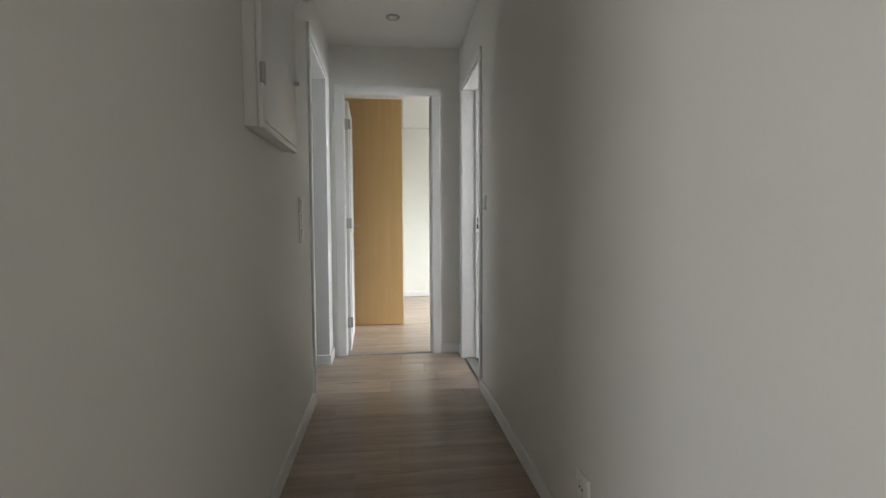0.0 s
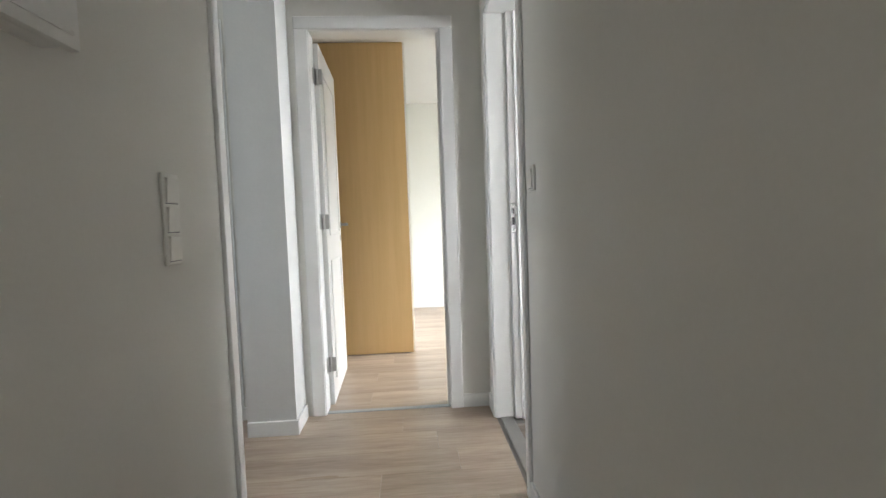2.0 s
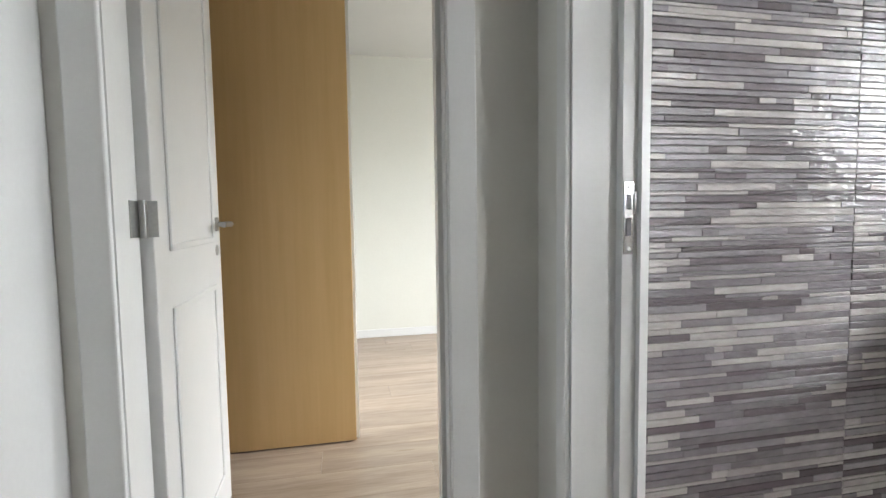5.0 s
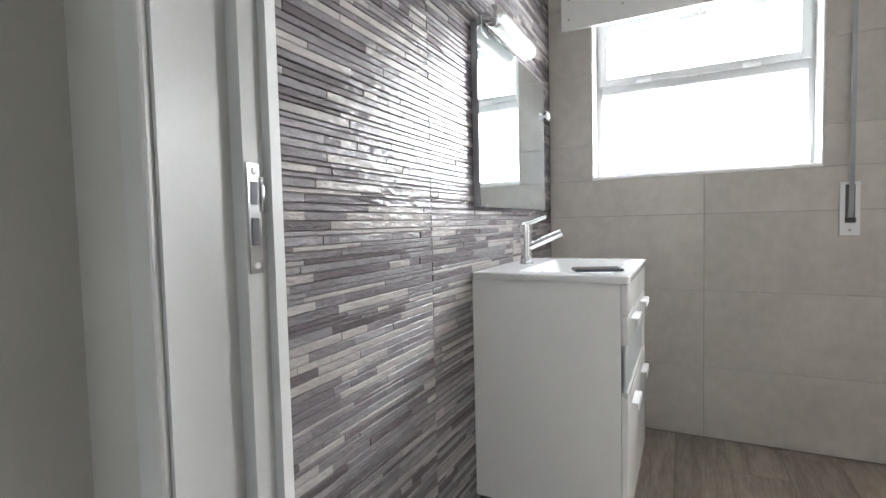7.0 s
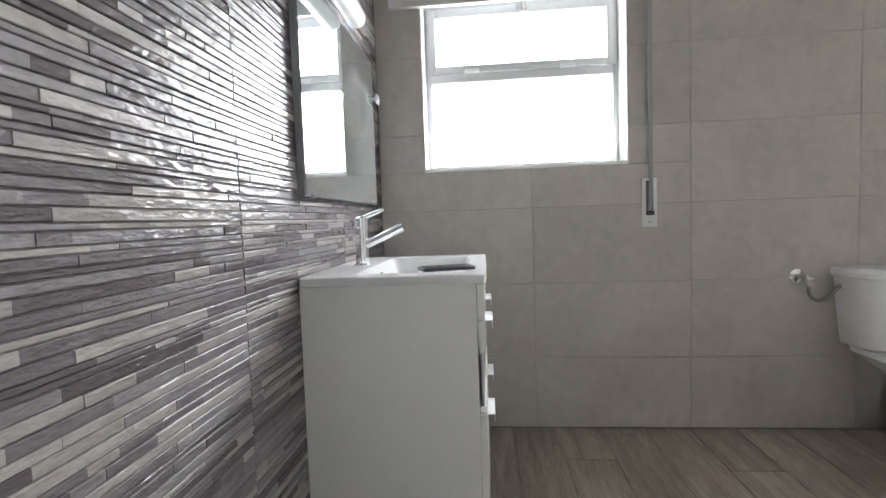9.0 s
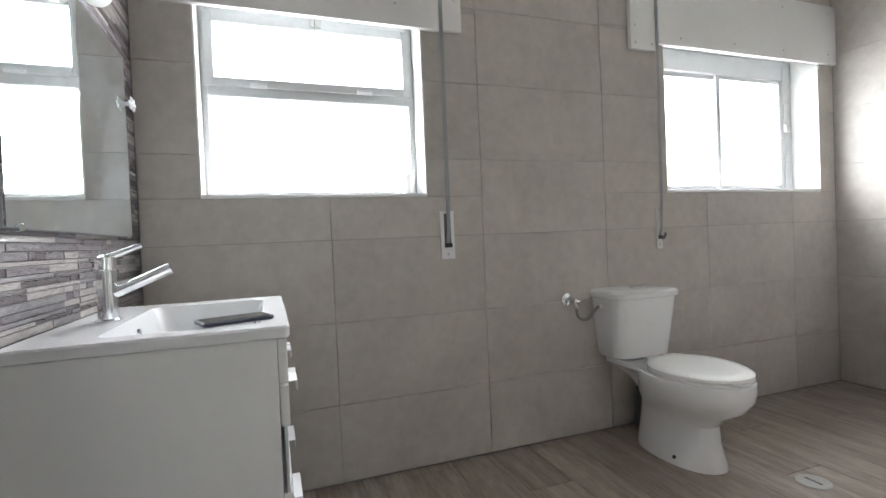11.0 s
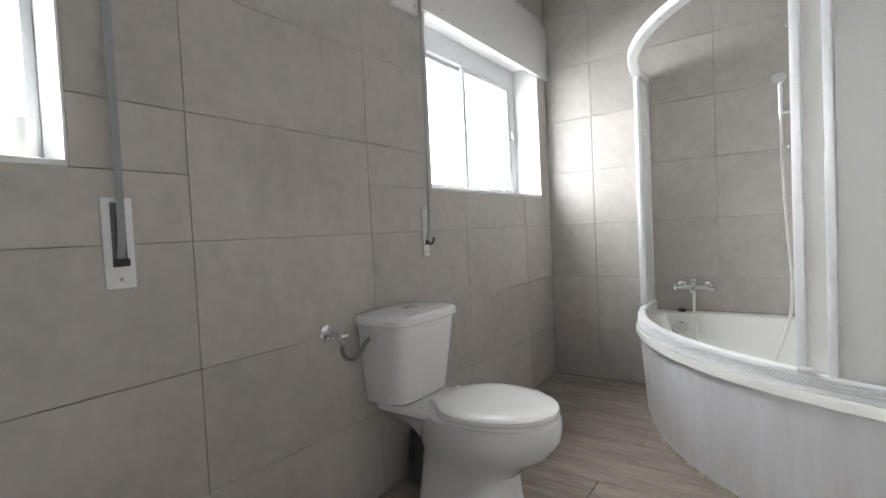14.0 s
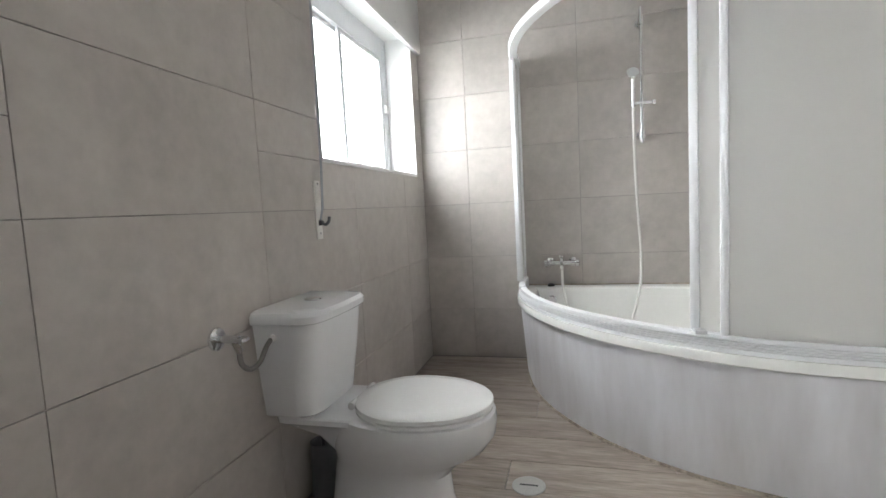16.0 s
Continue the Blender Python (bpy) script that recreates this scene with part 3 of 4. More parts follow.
bm = bar(bmesh.new(), (fx0, a, c), (fx1, a + 0.026, d))
bar(bm, (fx0, b2 - 0.026, c), (fx1, b2, d))
bar(bm, (fx0, a + 0.026, c), (fx1, b2 - 0.026, c + 0.024))
bar(bm, (fx0, a + 0.026, d - 0.058), (fx1, b2 - 0.026, d))
bar(bm, (fx0 - 0.004, a + 0.026, 1.653), (fx1, b2 - 0.026, 1.694))
put("window_frame", bm, WINFRAME, win1)
bm = bar(bmesh.new(), (fx0 - 0.012, a + 0.012, 1.694), (fx0 + 0.024, a + 0.052, 1.998))
bar(bm, (fx0 - 0.012, b2 - 0.052, 1.694), (fx0 + 0.024, b2 - 0.012, 1.998))
bar(bm, (fx0 - 0.012, a + 0.052, 1.694), (fx0 + 0.024, b2 - 0.052, 1.731))
bar(bm, (fx0 - 0.012, a + 0.052, 1.958), (fx0 + 0.024, b2 - 0.052, 1.998))
sash = put("sash", bm, WINFRAME, win1)
for lo, hi in (((2.788, a + 0.05, 1.729), (2.792, b2 - 0.05, 1.960)), ((2.794, a + 0.024, c + 0.022), (2.798, b2 - 0.024, 1.655))):
    g = put("pane", B(lo, hi), CLEAR, win1)
    g.visible_shadow = False
for y in (3.02, 3.47):
    bm = B((fx0 - 0.018, y - 0.035, 1.690), (fx0 - 0.010, y + 0.035, 1.712), 0.003, 2)
    rod(bm, (fx0 - 0.018, y - 0.03, 1.702), (fx0 - 0.018, y + 0.03, 1.702), 0.006)
    put("hinge", bm, ALU, win1)
bm = B((fx0 - 0.026, 3.20, 1.968), (fx0 - 0.010, 3.25, 2.006), 0.004, 2)
rod(bm, (fx0 - 0.034, 3.225, 1.955), (fx0 - 0.022, 3.225, 2.0), 0.008)
put("catch", bm, STEEL, win1, "metal catch")

fx0, fx1 = 2.806, 2.852
win2 = thing("window_2", "white framed sliding window with two panes", "window", (2.83, 0.78, 1.241), kind="structure")
a, b2, c, d = W2[0] + 0.006, W2[1] - 0.006, W2[2] + 0.004, W2[3] - 0.006
bm = bar(bmesh.new(), (fx0, a, c), (fx1, a + 0.07, d))
bar(bm, (fx0, b2 - 0.03, c), (fx1, b2, d))
bar(bm, (fx0, a + 0.07, c), (fx1, b2 - 0.03, c + 0.022))
bar(bm, (fx0, a + 0.07, d - 0.125), (fx1, b2 - 0.03, d))
put("window_frame", bm, WINFRAME, win2)
for x, y0, y1 in ((2.832, 0.76, b2 - 0.03), (2.810, a + 0.07, 0.82)):
    bm = bar(bmesh.new(), (x, y0, c + 0.022), (x + 0.018, y0 + 0.036, d - 0.125))
    bar(bm, (x, y1 - 0.036, c + 0.022), (x + 0.018, y1, d - 0.125))
    bar(bm, (x, y0 + 0.036, c + 0.022), (x + 0.018, y1 - 0.036, c + 0.048))
    bar(bm, (x, y0 + 0.036, d - 0.151), (x + 0.018, y1 - 0.036, d - 0.125))
    s = put("sash", bm, WINFRAME, win2)
    g = put("pane", B((x + 0.007, y0 + 0.034, c + 0.046), (x + 0.011, y1 - 0.034, d - 0.149)), CLEAR, s)
    g.visible_shadow = False
put("latch", B((2.790, a + 0.045, 1.63), (2.812, a + 0.078, 1.68), 0.003, 2), STEEL, win2, "metal latch")


def blind_box(label, x, y0, y1, z0, z1, screws):
    bx = thing("shutter_box", label, "shutter box", (x, (y0 + y1) / 2, z0), "shutter boxes")
    put("cover", B((x, y0, z0), (EX, y1, z1), 0.003, 2), LACQUER, bx)
    for y, z in screws:
        put("screw", lathe(bmesh.new(), (x, y, z), [(0.006, -0.0015), (0.005, 0.002)], "X", 10), STEEL, bx)
    return bx


SB = EX - 0.028
blind_box("white painted roller shutter box over the basin window", SB, 2.592, 3.838, 1.957, 2.36,
          [(3.80, 2.005), (3.80, 2.10), (3.55, 2.03), (3.22, 2.05), (2.90, 2.05), (2.63, 2.10), (3.55, 2.30), (2.90, 2.30)])
blind_box("white painted roller shutter box over the tub window", SB, 0.024, 1.452, 2.02, 2.385,
          [(1.30, 2.06), (0.9, 2.07), (0.50, 2.07), (0.10, 2.08), (0.10, 2.33), (0.9, 2.33), (0.5, 2.33)])
blind_box("short white end piece of the shutter box", SB, 1.474, 1.637, 1.976, 2.385, [(1.61, 2.01), (1.61, 2.10), (1.50, 2.01)])


def winder(label, y, w, z0, z1, top, hook):
    st = thing("shutter_strap", label, "strap winder", (EX, y, z0), "shutter straps")
    put("plate", B((EX - 0.008, y - w / 2, z0), (EX, y + w / 2, z1), 0.002, 2), ALU if not hook else PLASTIC, st)
    put("slot", B((EX - 0.0095, y - w * 0.24, z0 + 0.055), (EX - 0.0075, y + w * 0.24, z1 - 0.012)), GREYPL if not hook else PLASTIC, st)
    put("roller", R((EX - 0.012, y - w * 0.25, z0 + 0.062), (EX - 0.012, y + w * 0.25, z0 + 0.062), 0.010, seg=14), DARK, st)
    bm = bmesh.new()
    h = 0.0085
    pts = [(EX - 0.010, z0 + 0.065), (EX - 0.024, z0 + 0.12), (EX - 0.030, z1 + 0.05), (EX - 0.034, (z1 + top) / 2), (EX - 0.034, top)]
    loft(bm, [[Vector((x - 0.0008, y - h, z)), Vector((x - 0.0008, y + h, z)), Vector((x + 0.0008, y + h, z)), Vector((x + 0.0008, y - h, z))] for x, z in pts])
    put("strap", bm, STRAP, st, "grey woven strap")
    put("screw", lathe(bmesh.new(), (EX - 0.008, y, z0 + 0.022), [(0.005, 0), (0.004, -0.002)], "X", 12), STEEL, st)
    if hook:
        put("screw", lathe(bmesh.new(), (EX - 0.008, y, z1 - 0.012), [(0.004, 0), (0.003, -0.002)], "X", 12), DARK, st)
        bm = tube(bmesh.new(), [(EX - 0.010, y, z0 + 0.07), (EX - 0.03, y, z0 + 0.055), (EX - 0.045, y, z0 + 0.065), (EX - 0.05, y, z0 + 0.085)], 0.006)
        put("cleat", bm, GREYPL, st)
    return st


winder("white strap winder with grey strap on the tiled wall", 2.694, 0.066, 0.930, 1.148, 2.36, False)
winder("ivory strap winder with grey strap on the tiled wall", 1.472, 0.038, 0.922, 1.146, 2.38, True)

rl = thing("paper_roll", "pale toilet paper roll standing on the window sill", "toilet paper", (2.745, 2.835, 1.231))
put("roll", lathe(bmesh.new(), (2.745, 2.835, 1.231), [(0.018, 0.0), (0.030, 0.0), (0.031, 0.004), (0.031, 0.096), (0.030, 0.10), (0.018, 0.10)]), OPAL, rl)


# ---- vanity ----
VX0, VX1, VY0, VY1, VT = 1.590, 2.225, 3.452, NY - 0.002, 0.858
va = thing("vanity_unit", "white lacquered vanity unit with drawers on short legs", "vanity cabinet", (1.9, 3.68, 0))
put("side_panel", B((VX0, VY0, 0.115), (VX0 + 0.018, VY1, 0.834), 0.0015), LACQUER, va)
put("side_panel", B((VX1 - 0.018, VY0, 0.115), (VX1, VY1, 0.834), 0.0015), LACQUER, va)
put("bottom_panel", B((VX0 + 0.018, VY0 + 0.004, 0.115), (VX1 - 0.018, VY1, 0.133)), LACQUER, va)
put("back_panel", B((VX0 + 0.018, VY1 - 0.01, 0.133), (VX1 - 0.018, VY1, 0.834)), LACQUER, va)
put("top_stretcher", B((VX0 + 0.018, VY0 + 0.002, 0.742), (VX1 - 0.018, VY0 + 0.02, 0.834)), LACQUER, va)
fy0, fy1 = VY0 - 0.019, VY0 - 0.001
put("front_panel", B((VX0 + 0.002, fy0, 0.742), (VX1 - 0.002, fy1, 0.832), 0.002, 2), LACQUER, va)
bm = B((VX0 + 0.002, fy0, 0.655), (VX1 - 0.002, fy1, 0.737), 0.002, 2)
box(bm, (VX0 + 0.002, fy0, 0.502), (VX1 - 0.002, fy1, 0.520), 0.002)
box(bm, (VX1 - 0.06, fy0, 0.520), (VX1 - 0.002, fy1, 0.655))
mid = put("drawer", bm, LACQUER, va)
put("glass_inset", B((VX0 + 0.003, fy0 + 0.006, 0.520), (VX1 - 0.06, fy0 + 0.012, 0.655)), FROSTPANEL, mid, "frosted glass inset")
low = put("drawer", B((VX0 + 0.002, fy0, 0.128), (VX1 - 0.002, fy1, 0.497), 0.002, 2), LACQUER, va)
for pr, z in ((mid, 0.722), (low, 0.462)):
    for xa in (VX0 + 0.10, VX1 - 0.20):
        bm = B((xa, fy0 - 0.019, z - 0.006), (xa + 0.12, fy0 + 0.001, z - 0.002), 0.0015, 2)
        box(bm, (xa, fy0 - 0.021, z - 0.024), (xa + 0.12, fy0 - 0.018, z - 0.002), 0.001)
        put("handle", bm, ALU, pr, "pale aluminium grip handle")
for x in (VX0 + 0.05, VX1 - 0.05):
    for y in (VY0 + 0.05, VY1 - 0.05):
        put("leg", lathe(bmesh.new(), (x, y, 0), [(0.022, 0), (0.022, 0.006), (0.015, 0.012), (0.015, 0.115)], seg=16), STEEL, va)

# basin: slab with a bowl
bs = thing("washbasin", "white ceramic washbasin top with rectangular bowl", "washbasin", (1.9, 3.68, 0.834))
SX0, SX1, SYF = VX0 - 0.006, VX1 + 0.006, VY0 - 0.026


def rrect(x0, x1, y0, y1, z, r, n=5):
    out = []
    for cx, cy, a0 in ((x1 - r, y1 - r, 0), (x0 + r, y1 - r, 90), (x0 + r, y0 + r, 180), (x1 - r, y0 + r, 270)):
        for k in range(n + 1):
            a = radians(a0 + 90 * k / n)
            out.append(Vector((cx + r * math.cos(a), cy + r * math.sin(a), z)))
    return out


bm = bmesh.new()
loft(bm, [rrect(SX0 + 0.003, SX1 - 0.003, SYF + 0.003, VY1, 0.8345, 0.010), rrect(SX0, SX1, SYF, VY1, 0.839, 0.012), rrect(SX0, SX1, SYF, VY1, VT - 0.004, 0.012),
          rrect(SX0 + 0.004, SX1 - 0.004, SYF + 0.004, VY1 - 0.002, VT, 0.011), rrect(SX0 + 0.07, SX1 - 0.07, SYF + 0.055, VY1 - 0.13, VT - 0.001, 0.03),
          rrect(SX0 + 0.078, SX1 - 0.078, SYF + 0.063, VY1 - 0.138, VT - 0.012, 0.03), rrect(SX0 + 0.11, SX1 - 0.11, SYF + 0.09, VY1 - 0.165, VT - 0.075, 0.04),
          rrect(SX0 + 0.25, SX1 - 0.25, SYF + 0.2, VY1 - 0.23, VT - 0.085, 0.01)], caps=False)
put("slab", bm, CERAMIC, bs)
put("drain", lathe(bmesh.new(), (1.907, 3.665, VT - 0.085), [(0.024, 0), (0.022, 0.003), (0.008, 0.002)]), CHROME, bs)
put("overflow", lathe(bmesh.new(), (1.907, VY1 - 0.147, VT - 0.035), [(0.011, 0.002), (0.010, -0.004), (0.006, -0.002)], "Y", 16), CHROME, bs)

fc = thing("basin_mixer", "chrome single-lever basin mixer on the washbasin", "tap", (1.905, 3.82, VT))
put("body", lathe(bmesh.new(), (1.905, 3.82, VT), [(0.028, 0), (0.028, 0.004), (0.021, 0.008), (0.020, 0.12), (0.022, 0.122), (0.021, 0.150), (0.012, 0.156)]), CHROME, fc)
put("spout", R((1.905, 3.815, VT + 0.062), (1.905, 3.685, VT + 0.118), 0.0125, 0.0135), CHROME, fc)
put("lever", R((1.905, 3.815, VT + 0.150), (1.905, 3.745, VT + 0.176), 0.008, 0.006), CHROME, fc)

ph = thing("mobile_phone", "dark mobile phone lying on the basin rim", "phone", (1.77, 3.53, VT))
ph.location, ph.rotation_euler[2] = (1.715, 3.535, VT), radians(22)
bm = bmesh.new()
loft(bm, [rrect(-0.072, 0.072, -0.038, 0.038, 0.0002, 0.009), rrect(-0.074, 0.074, -0.04, 0.04, 0.003, 0.011), rrect(-0.074, 0.074, -0.04, 0.04, 0.0075, 0.011), rrect(-0.072, 0.072, -0.038, 0.038, 0.0092, 0.010)])
bm.transform(Matrix.Rotation(radians(90), 4, "Z"))
part("case", bm, NAVY, ph, smooth=True)
bm = bmesh.new()
loft(bm, [rrect(-0.068, 0.068, -0.035, 0.035, 0.0092, 0.008), rrect(-0.068, 0.068, -0.035, 0.035, 0.0098, 0.008)])
bm.transform(Matrix.Rotation(radians(90), 4, "Z"))
part("screen", bm, SCREEN, ph)

# mirror, its lamp and the hook
MX0, MX1, MY, MZ0, MZ1 = 1.622, 2.435, 3.886, 1.070, 1.665
mi = thing("wall_mirror", "rectangular wall mirror with dark edges, a little streaked", "mirror", (1.96, NY, MZ0))
put("backing", B((MX0, MY + 0.004, MZ0), (MX1, NY - 0.001, MZ1), 0.001), STRAP, mi)
put("mirror_glass", B((MX0 + 0.001, MY, MZ0 + 0.001), (MX1 - 0.001, MY + 0.004, MZ1 - 0.001)), MIRROR, mi)
for x in (MX0 + 0.05, MX1 - 0.05):
    put("clip", B((x - 0.01, MY - 0.004, MZ0 - 0.006), (x + 0.01, NY - 0.002, MZ0 + 0.008), 0.001), CHROME, mi)
ml = thing("mirror_lamp", "white opal tube lamp on a chrome bracket, off", "wall lamp", (1.84, 3.86, 1.66))
put("bracket", B((1.66, MY - 0.003, 1.640), (1.72, NY - 0.001, 1.70), 0.003, 2), CHROME, ml)
put("arm", R((1.69, 3.88, 1.675), (1.69, 3.845, 1.685), 0.010), CHROME, ml)
put("shade", lathe(bmesh.new(), (1.67, 3.843, 1.685), [(0.026, 0.0), (0.034, 0.003), (0.034, 0.37), (0.031, 0.378), (0.02, 0.38)], "X"), OPAL, ml, "white opal tube")
put("end_cap", lathe(bmesh.new(), (1.652, 3.843, 1.685), [(0.030, 0.0), (0.035, 0.003), (0.035, 0.02), (0.03, 0.022)], "X"), CHROME, ml)
hk = thing("flower_hook", "small white flower-shaped knob at the mirror edge", "hook", (MX1 + 0.01, 3.86, 1.50))
bm = bmesh.new()
rings = []
for r, y, w in ((0.005, 0.02, 0), (0.012, 0.0, 0.05), (0.026, -0.012, 0.2), (0.034, -0.010, 0.25), (0.028, -0.015, 0.2), (0.010, -0.004, 0.05), (0.003, -0.006, 0)):
    rings.append([Vector((MX1 + 0.012 + r * (1 + w * math.cos(6 * u)) * math.cos(u), MY - 0.006 + y, 1.515 + 0.6 * r * (1 + w * math.cos(6 * u)) * math.sin(u)))
                  for u in [2 * math.pi * k / 36 for k in range(36)]])
loft(bm, rings)
put("petals", bm, CERAMIC, hk)
put("stem", R((MX1 + 0.012, MY + 0.01, 1.515), (MX1 + 0.012, NY - 0.001, 1.515), 0.006), CHROME, hk)


# ---- toilet ----
TY = 1.735
tl = thing("toilet", "white ceramic close-coupled toilet with closed lid", "toilet", (2.35, TY, 0))
secs = [(0.0, 2.282, 0.225, 0.124), (0.02, 2.282, 0.223, 0.122), (0.10, 2.288, 0.205, 0.108), (0.18, 2.286, 0.196, 0.102), (0.225, 2.262, 0.21, 0.120), (0.27, 2.225, 0.252, 0.150),
        (0.32, 2.20, 0.262, 0.172), (0.362, 2.195, 0.262, 0.182), (0.386, 2.195, 0.258, 0.183), (0.391, 2.195, 0.25, 0.176)]
bm = bmesh.new()
loft(bm, [oval(cx, TY, z, ax, ay, 40, 2.15) for z, cx, ax, ay in secs])
put("bowl", bm, CERAMIC, tl)
bm = bmesh.new()
loft(bm, [rrect(2.30, 2.46, TY - 0.06, TY + 0.06, 0.24, 0.03), rrect(2.30, 2.52, TY - 0.085, TY + 0.085, 0.31, 0.04), rrect(2.30, EX - 0.04, TY - 0.12, TY + 0.12, 0.352, 0.04),
          rrect(2.31, EX - 0.02, TY - 0.145, TY + 0.145, 0.372, 0.04), rrect(2.32, EX - 0.02, TY - 0.145, TY + 0.145, 0.388, 0.035), rrect(2.33, EX - 0.025, TY - 0.14, TY + 0.14, 0.393, 0.03)])
put("shelf", bm, CERAMIC, tl)


def seat_ring(z, g):
    out = []
    for k in range(48):
        u = 2 * math.pi * k / 48
        x, y = math.cos(u), math.sin(u)
        px = math.copysign(abs(x) ** 0.95, x) * (0.252 + g if x < 0 else 0.188 + g)
        py = math.copysign(abs(y) ** (0.95 if x < 0 else 0.75), y) * (0.186 + g)
        if x > 0:
            py *= 1 - 0.22 * (px / 0.19) ** 2
        out.append(Vector((2.195 + px, TY + py, z)))
    return out


bm = bmesh.new()
loft(bm, [seat_ring(0.392, -0.01), seat_ring(0.394, -0.002), seat_ring(0.403, 0.0), seat_ring(0.406, -0.004)])
put("seat", bm, LACQUER, tl)
bm = bmesh.new()
loft(bm, [seat_ring(0.4075, -0.004), seat_ring(0.410, 0.001), seat_ring(0.421, 0.0), seat_ring(0.428, -0.010), seat_ring(0.432, -0.05), seat_ring(0.433, -0.12)])
put("lid", bm, LACQUER, tl)
for dy in (-0.07, 0.07):
    put("hinge", R((2.375, TY + dy - 0.02, 0.415), (2.375, TY + dy + 0.02, 0.415), 0.012, seg=14), LACQUER, tl)


def cis(z, x0, w, bow):
    """A cistern section: flat at the wall, slightly bowed in front."""
    pts = []
    n = 28
    for k in range(n + 1):
        u = math.sin(math.pi * (k / n - 0.5))
        pts.append(Vector((x0 + bow * (0.22 * u * u + 1.25 * (1 - math.sqrt(max(0.0, 1 - abs(u) ** 9)))), TY + w * u, z)))
    pts += [Vector((EX - 0.006, TY + w, z)), Vector((EX - 0.006, TY - w, z))]
    return pts


bm = bmesh.new()
loft(bm, [cis(0.394, 2.468, 0.146, 0.05), cis(0.404, 2.456, 0.156, 0.05), cis(0.55, 2.438, 0.174, 0.05), cis(0.695, 2.422, 0.187, 0.05)])
put("cistern", bm, CERAMIC, tl)
bm = bmesh.new()
loft(bm, [cis(0.696, 2.412, 0.195, 0.055), cis(0.700, 2.408, 0.199, 0.055), cis(0.720, 2.408, 0.199, 0.055), cis(0.732, 2.418, 0.190, 0.055), cis(0.737, 2.450, 0.160, 0.055)])
put("cistern_lid", bm, CERAMIC, tl)
bm = lathe(bmesh.new(), (2.53, TY, 0.735), [(0.030, 0), (0.030, 0.004), (0.026, 0.007), (0.006, 0.0065)])
put("flush_button", bm, CHROME, tl, "chrome dual flush button")
put("inlet_nut", R((2.565, TY + 0.168, 0.655), (2.565, TY + 0.200, 0.655), 0.011, seg=12), LACQUER, tl)
put("screw_stub", R((2.545, TY + 0.12, 0.355), (2.545, TY + 0.12, 0.398), 0.007, seg=10), LACQUER, tl)
put("bolt_cap", lathe(bmesh.new(), (2.20, TY + 0.112, 0.035), [(0.008, 0), (0.007, 0.008), (0.003, 0.010)], "Y", 14), DARK, tl)

av = thing("angle_valve", "chrome angle valve with braided hose to the cistern", "valve", (EX, 2.07, 0.69))
put("rose", lathe(bmesh.new(), (EX, 2.07, 0.694), [(0.032, 0), (0.031, -0.006), (0.014, -0.010)], "X"), CHROME, av)
put("body", R((EX - 0.008, 2.07, 0.694), (EX - 0.075, 2.07, 0.694), 0.011), CHROME, av)
put("knob", B((EX - 0.095, 2.052, 0.688), (EX - 0.072, 2.088, 0.700), 0.004, 2), CHROME, av)
put("nut", R((EX - 0.055, 2.07, 0.694), (EX - 0.055, 2.05, 0.655), 0.011, seg=8), CHROME, av)
put("hose", tube(bmesh.new(), [(EX - 0.055, 2.052, 0.660), (EX - 0.057, 2.047, 0.618), (EX - 0.062, 2.020, 0.595), (EX - 0.068, 1.985, 0.604), (2.566, 1.955, 0.640), (2.565, 1.932, 0.655)], 0.0075), BRAID, av, "braided steel hose")

tb = thing("toilet_brush", "dark grey toilet brush holder behind the toilet", "toilet brush", (2.585, 1.645, 0))
put("holder", lathe(bmesh.new(), (2.585, 1.645, 0), [(0.05, 0), (0.052, 0.004), (0.046, 0.19), (0.048, 0.20), (0.043, 0.20), (0.040, 0.02)]), GREYPL, tb)
put("brush_handle", R((2.585, 1.645, 0.02), (2.578, 1.66, 0.285), 0.008, 0.006), DARK, tb)

dn = thing("floor_drain", "round chrome floor drain cover with a slot", "drain", (1.868, 1.482, 0))
put("cover", lathe(bmesh.new(), (1.868, 1.482, 0.0005), [(0.060, 0), (0.060, 0.003), (0.055, 0.005), (0.048, 0.0035), (0.01, 0.0045)], seg=36), STEEL, dn)
put("slot", B((1.835, 1.478, 0.004), (1.90, 1.486, 0.0058)), DARK, dn)


# ---- corner tub ----
TCX, TCY, TR, YS = WX + 0.012, 0.20, 1.345, 0.978


def arc(r, z, a0=0.0, a1=90.0, n=40):
    return [Vector((TCX + r * math.cos(radians(a0 + (a1 - a0) * k / n)), TCY + YS * r * math.sin(radians(a0 + (a1 - a0) * k / n)), z)) for k in range(n + 1)]


def outline(r, z, m=0.0):
    """Closed outline of the tub at a radius, from the tub wall round to the door wall."""
    pts = [Vector((TCX + r, SY + m, z))] + arc(r, z) + [Vector((TCX + m, TCY + YS * r, z)), Vector((TCX + m, SY + m, z))]
    return [Vector((max(q.x, TCX + m), max(q.y, SY + m), z)) for q in pts]


tub = thing("corner_bathtub", "white quarter-round corner bathtub with stained front apron", "bathtub", (1.2, 0.7, 0))
bm = bmesh.new()
loft(bm, [outline(TR - 0.035, 0.0, 0.003), outline(TR - 0.02, 0.05, 0.003), outline(TR + 0.006, 0.40, 0.003), outline(TR + 0.008, 0.452, 0.003)], caps=False)
put("apron", bm, ACRYLIC, tub, "greyish stained acrylic apron")
bm = bmesh.new()
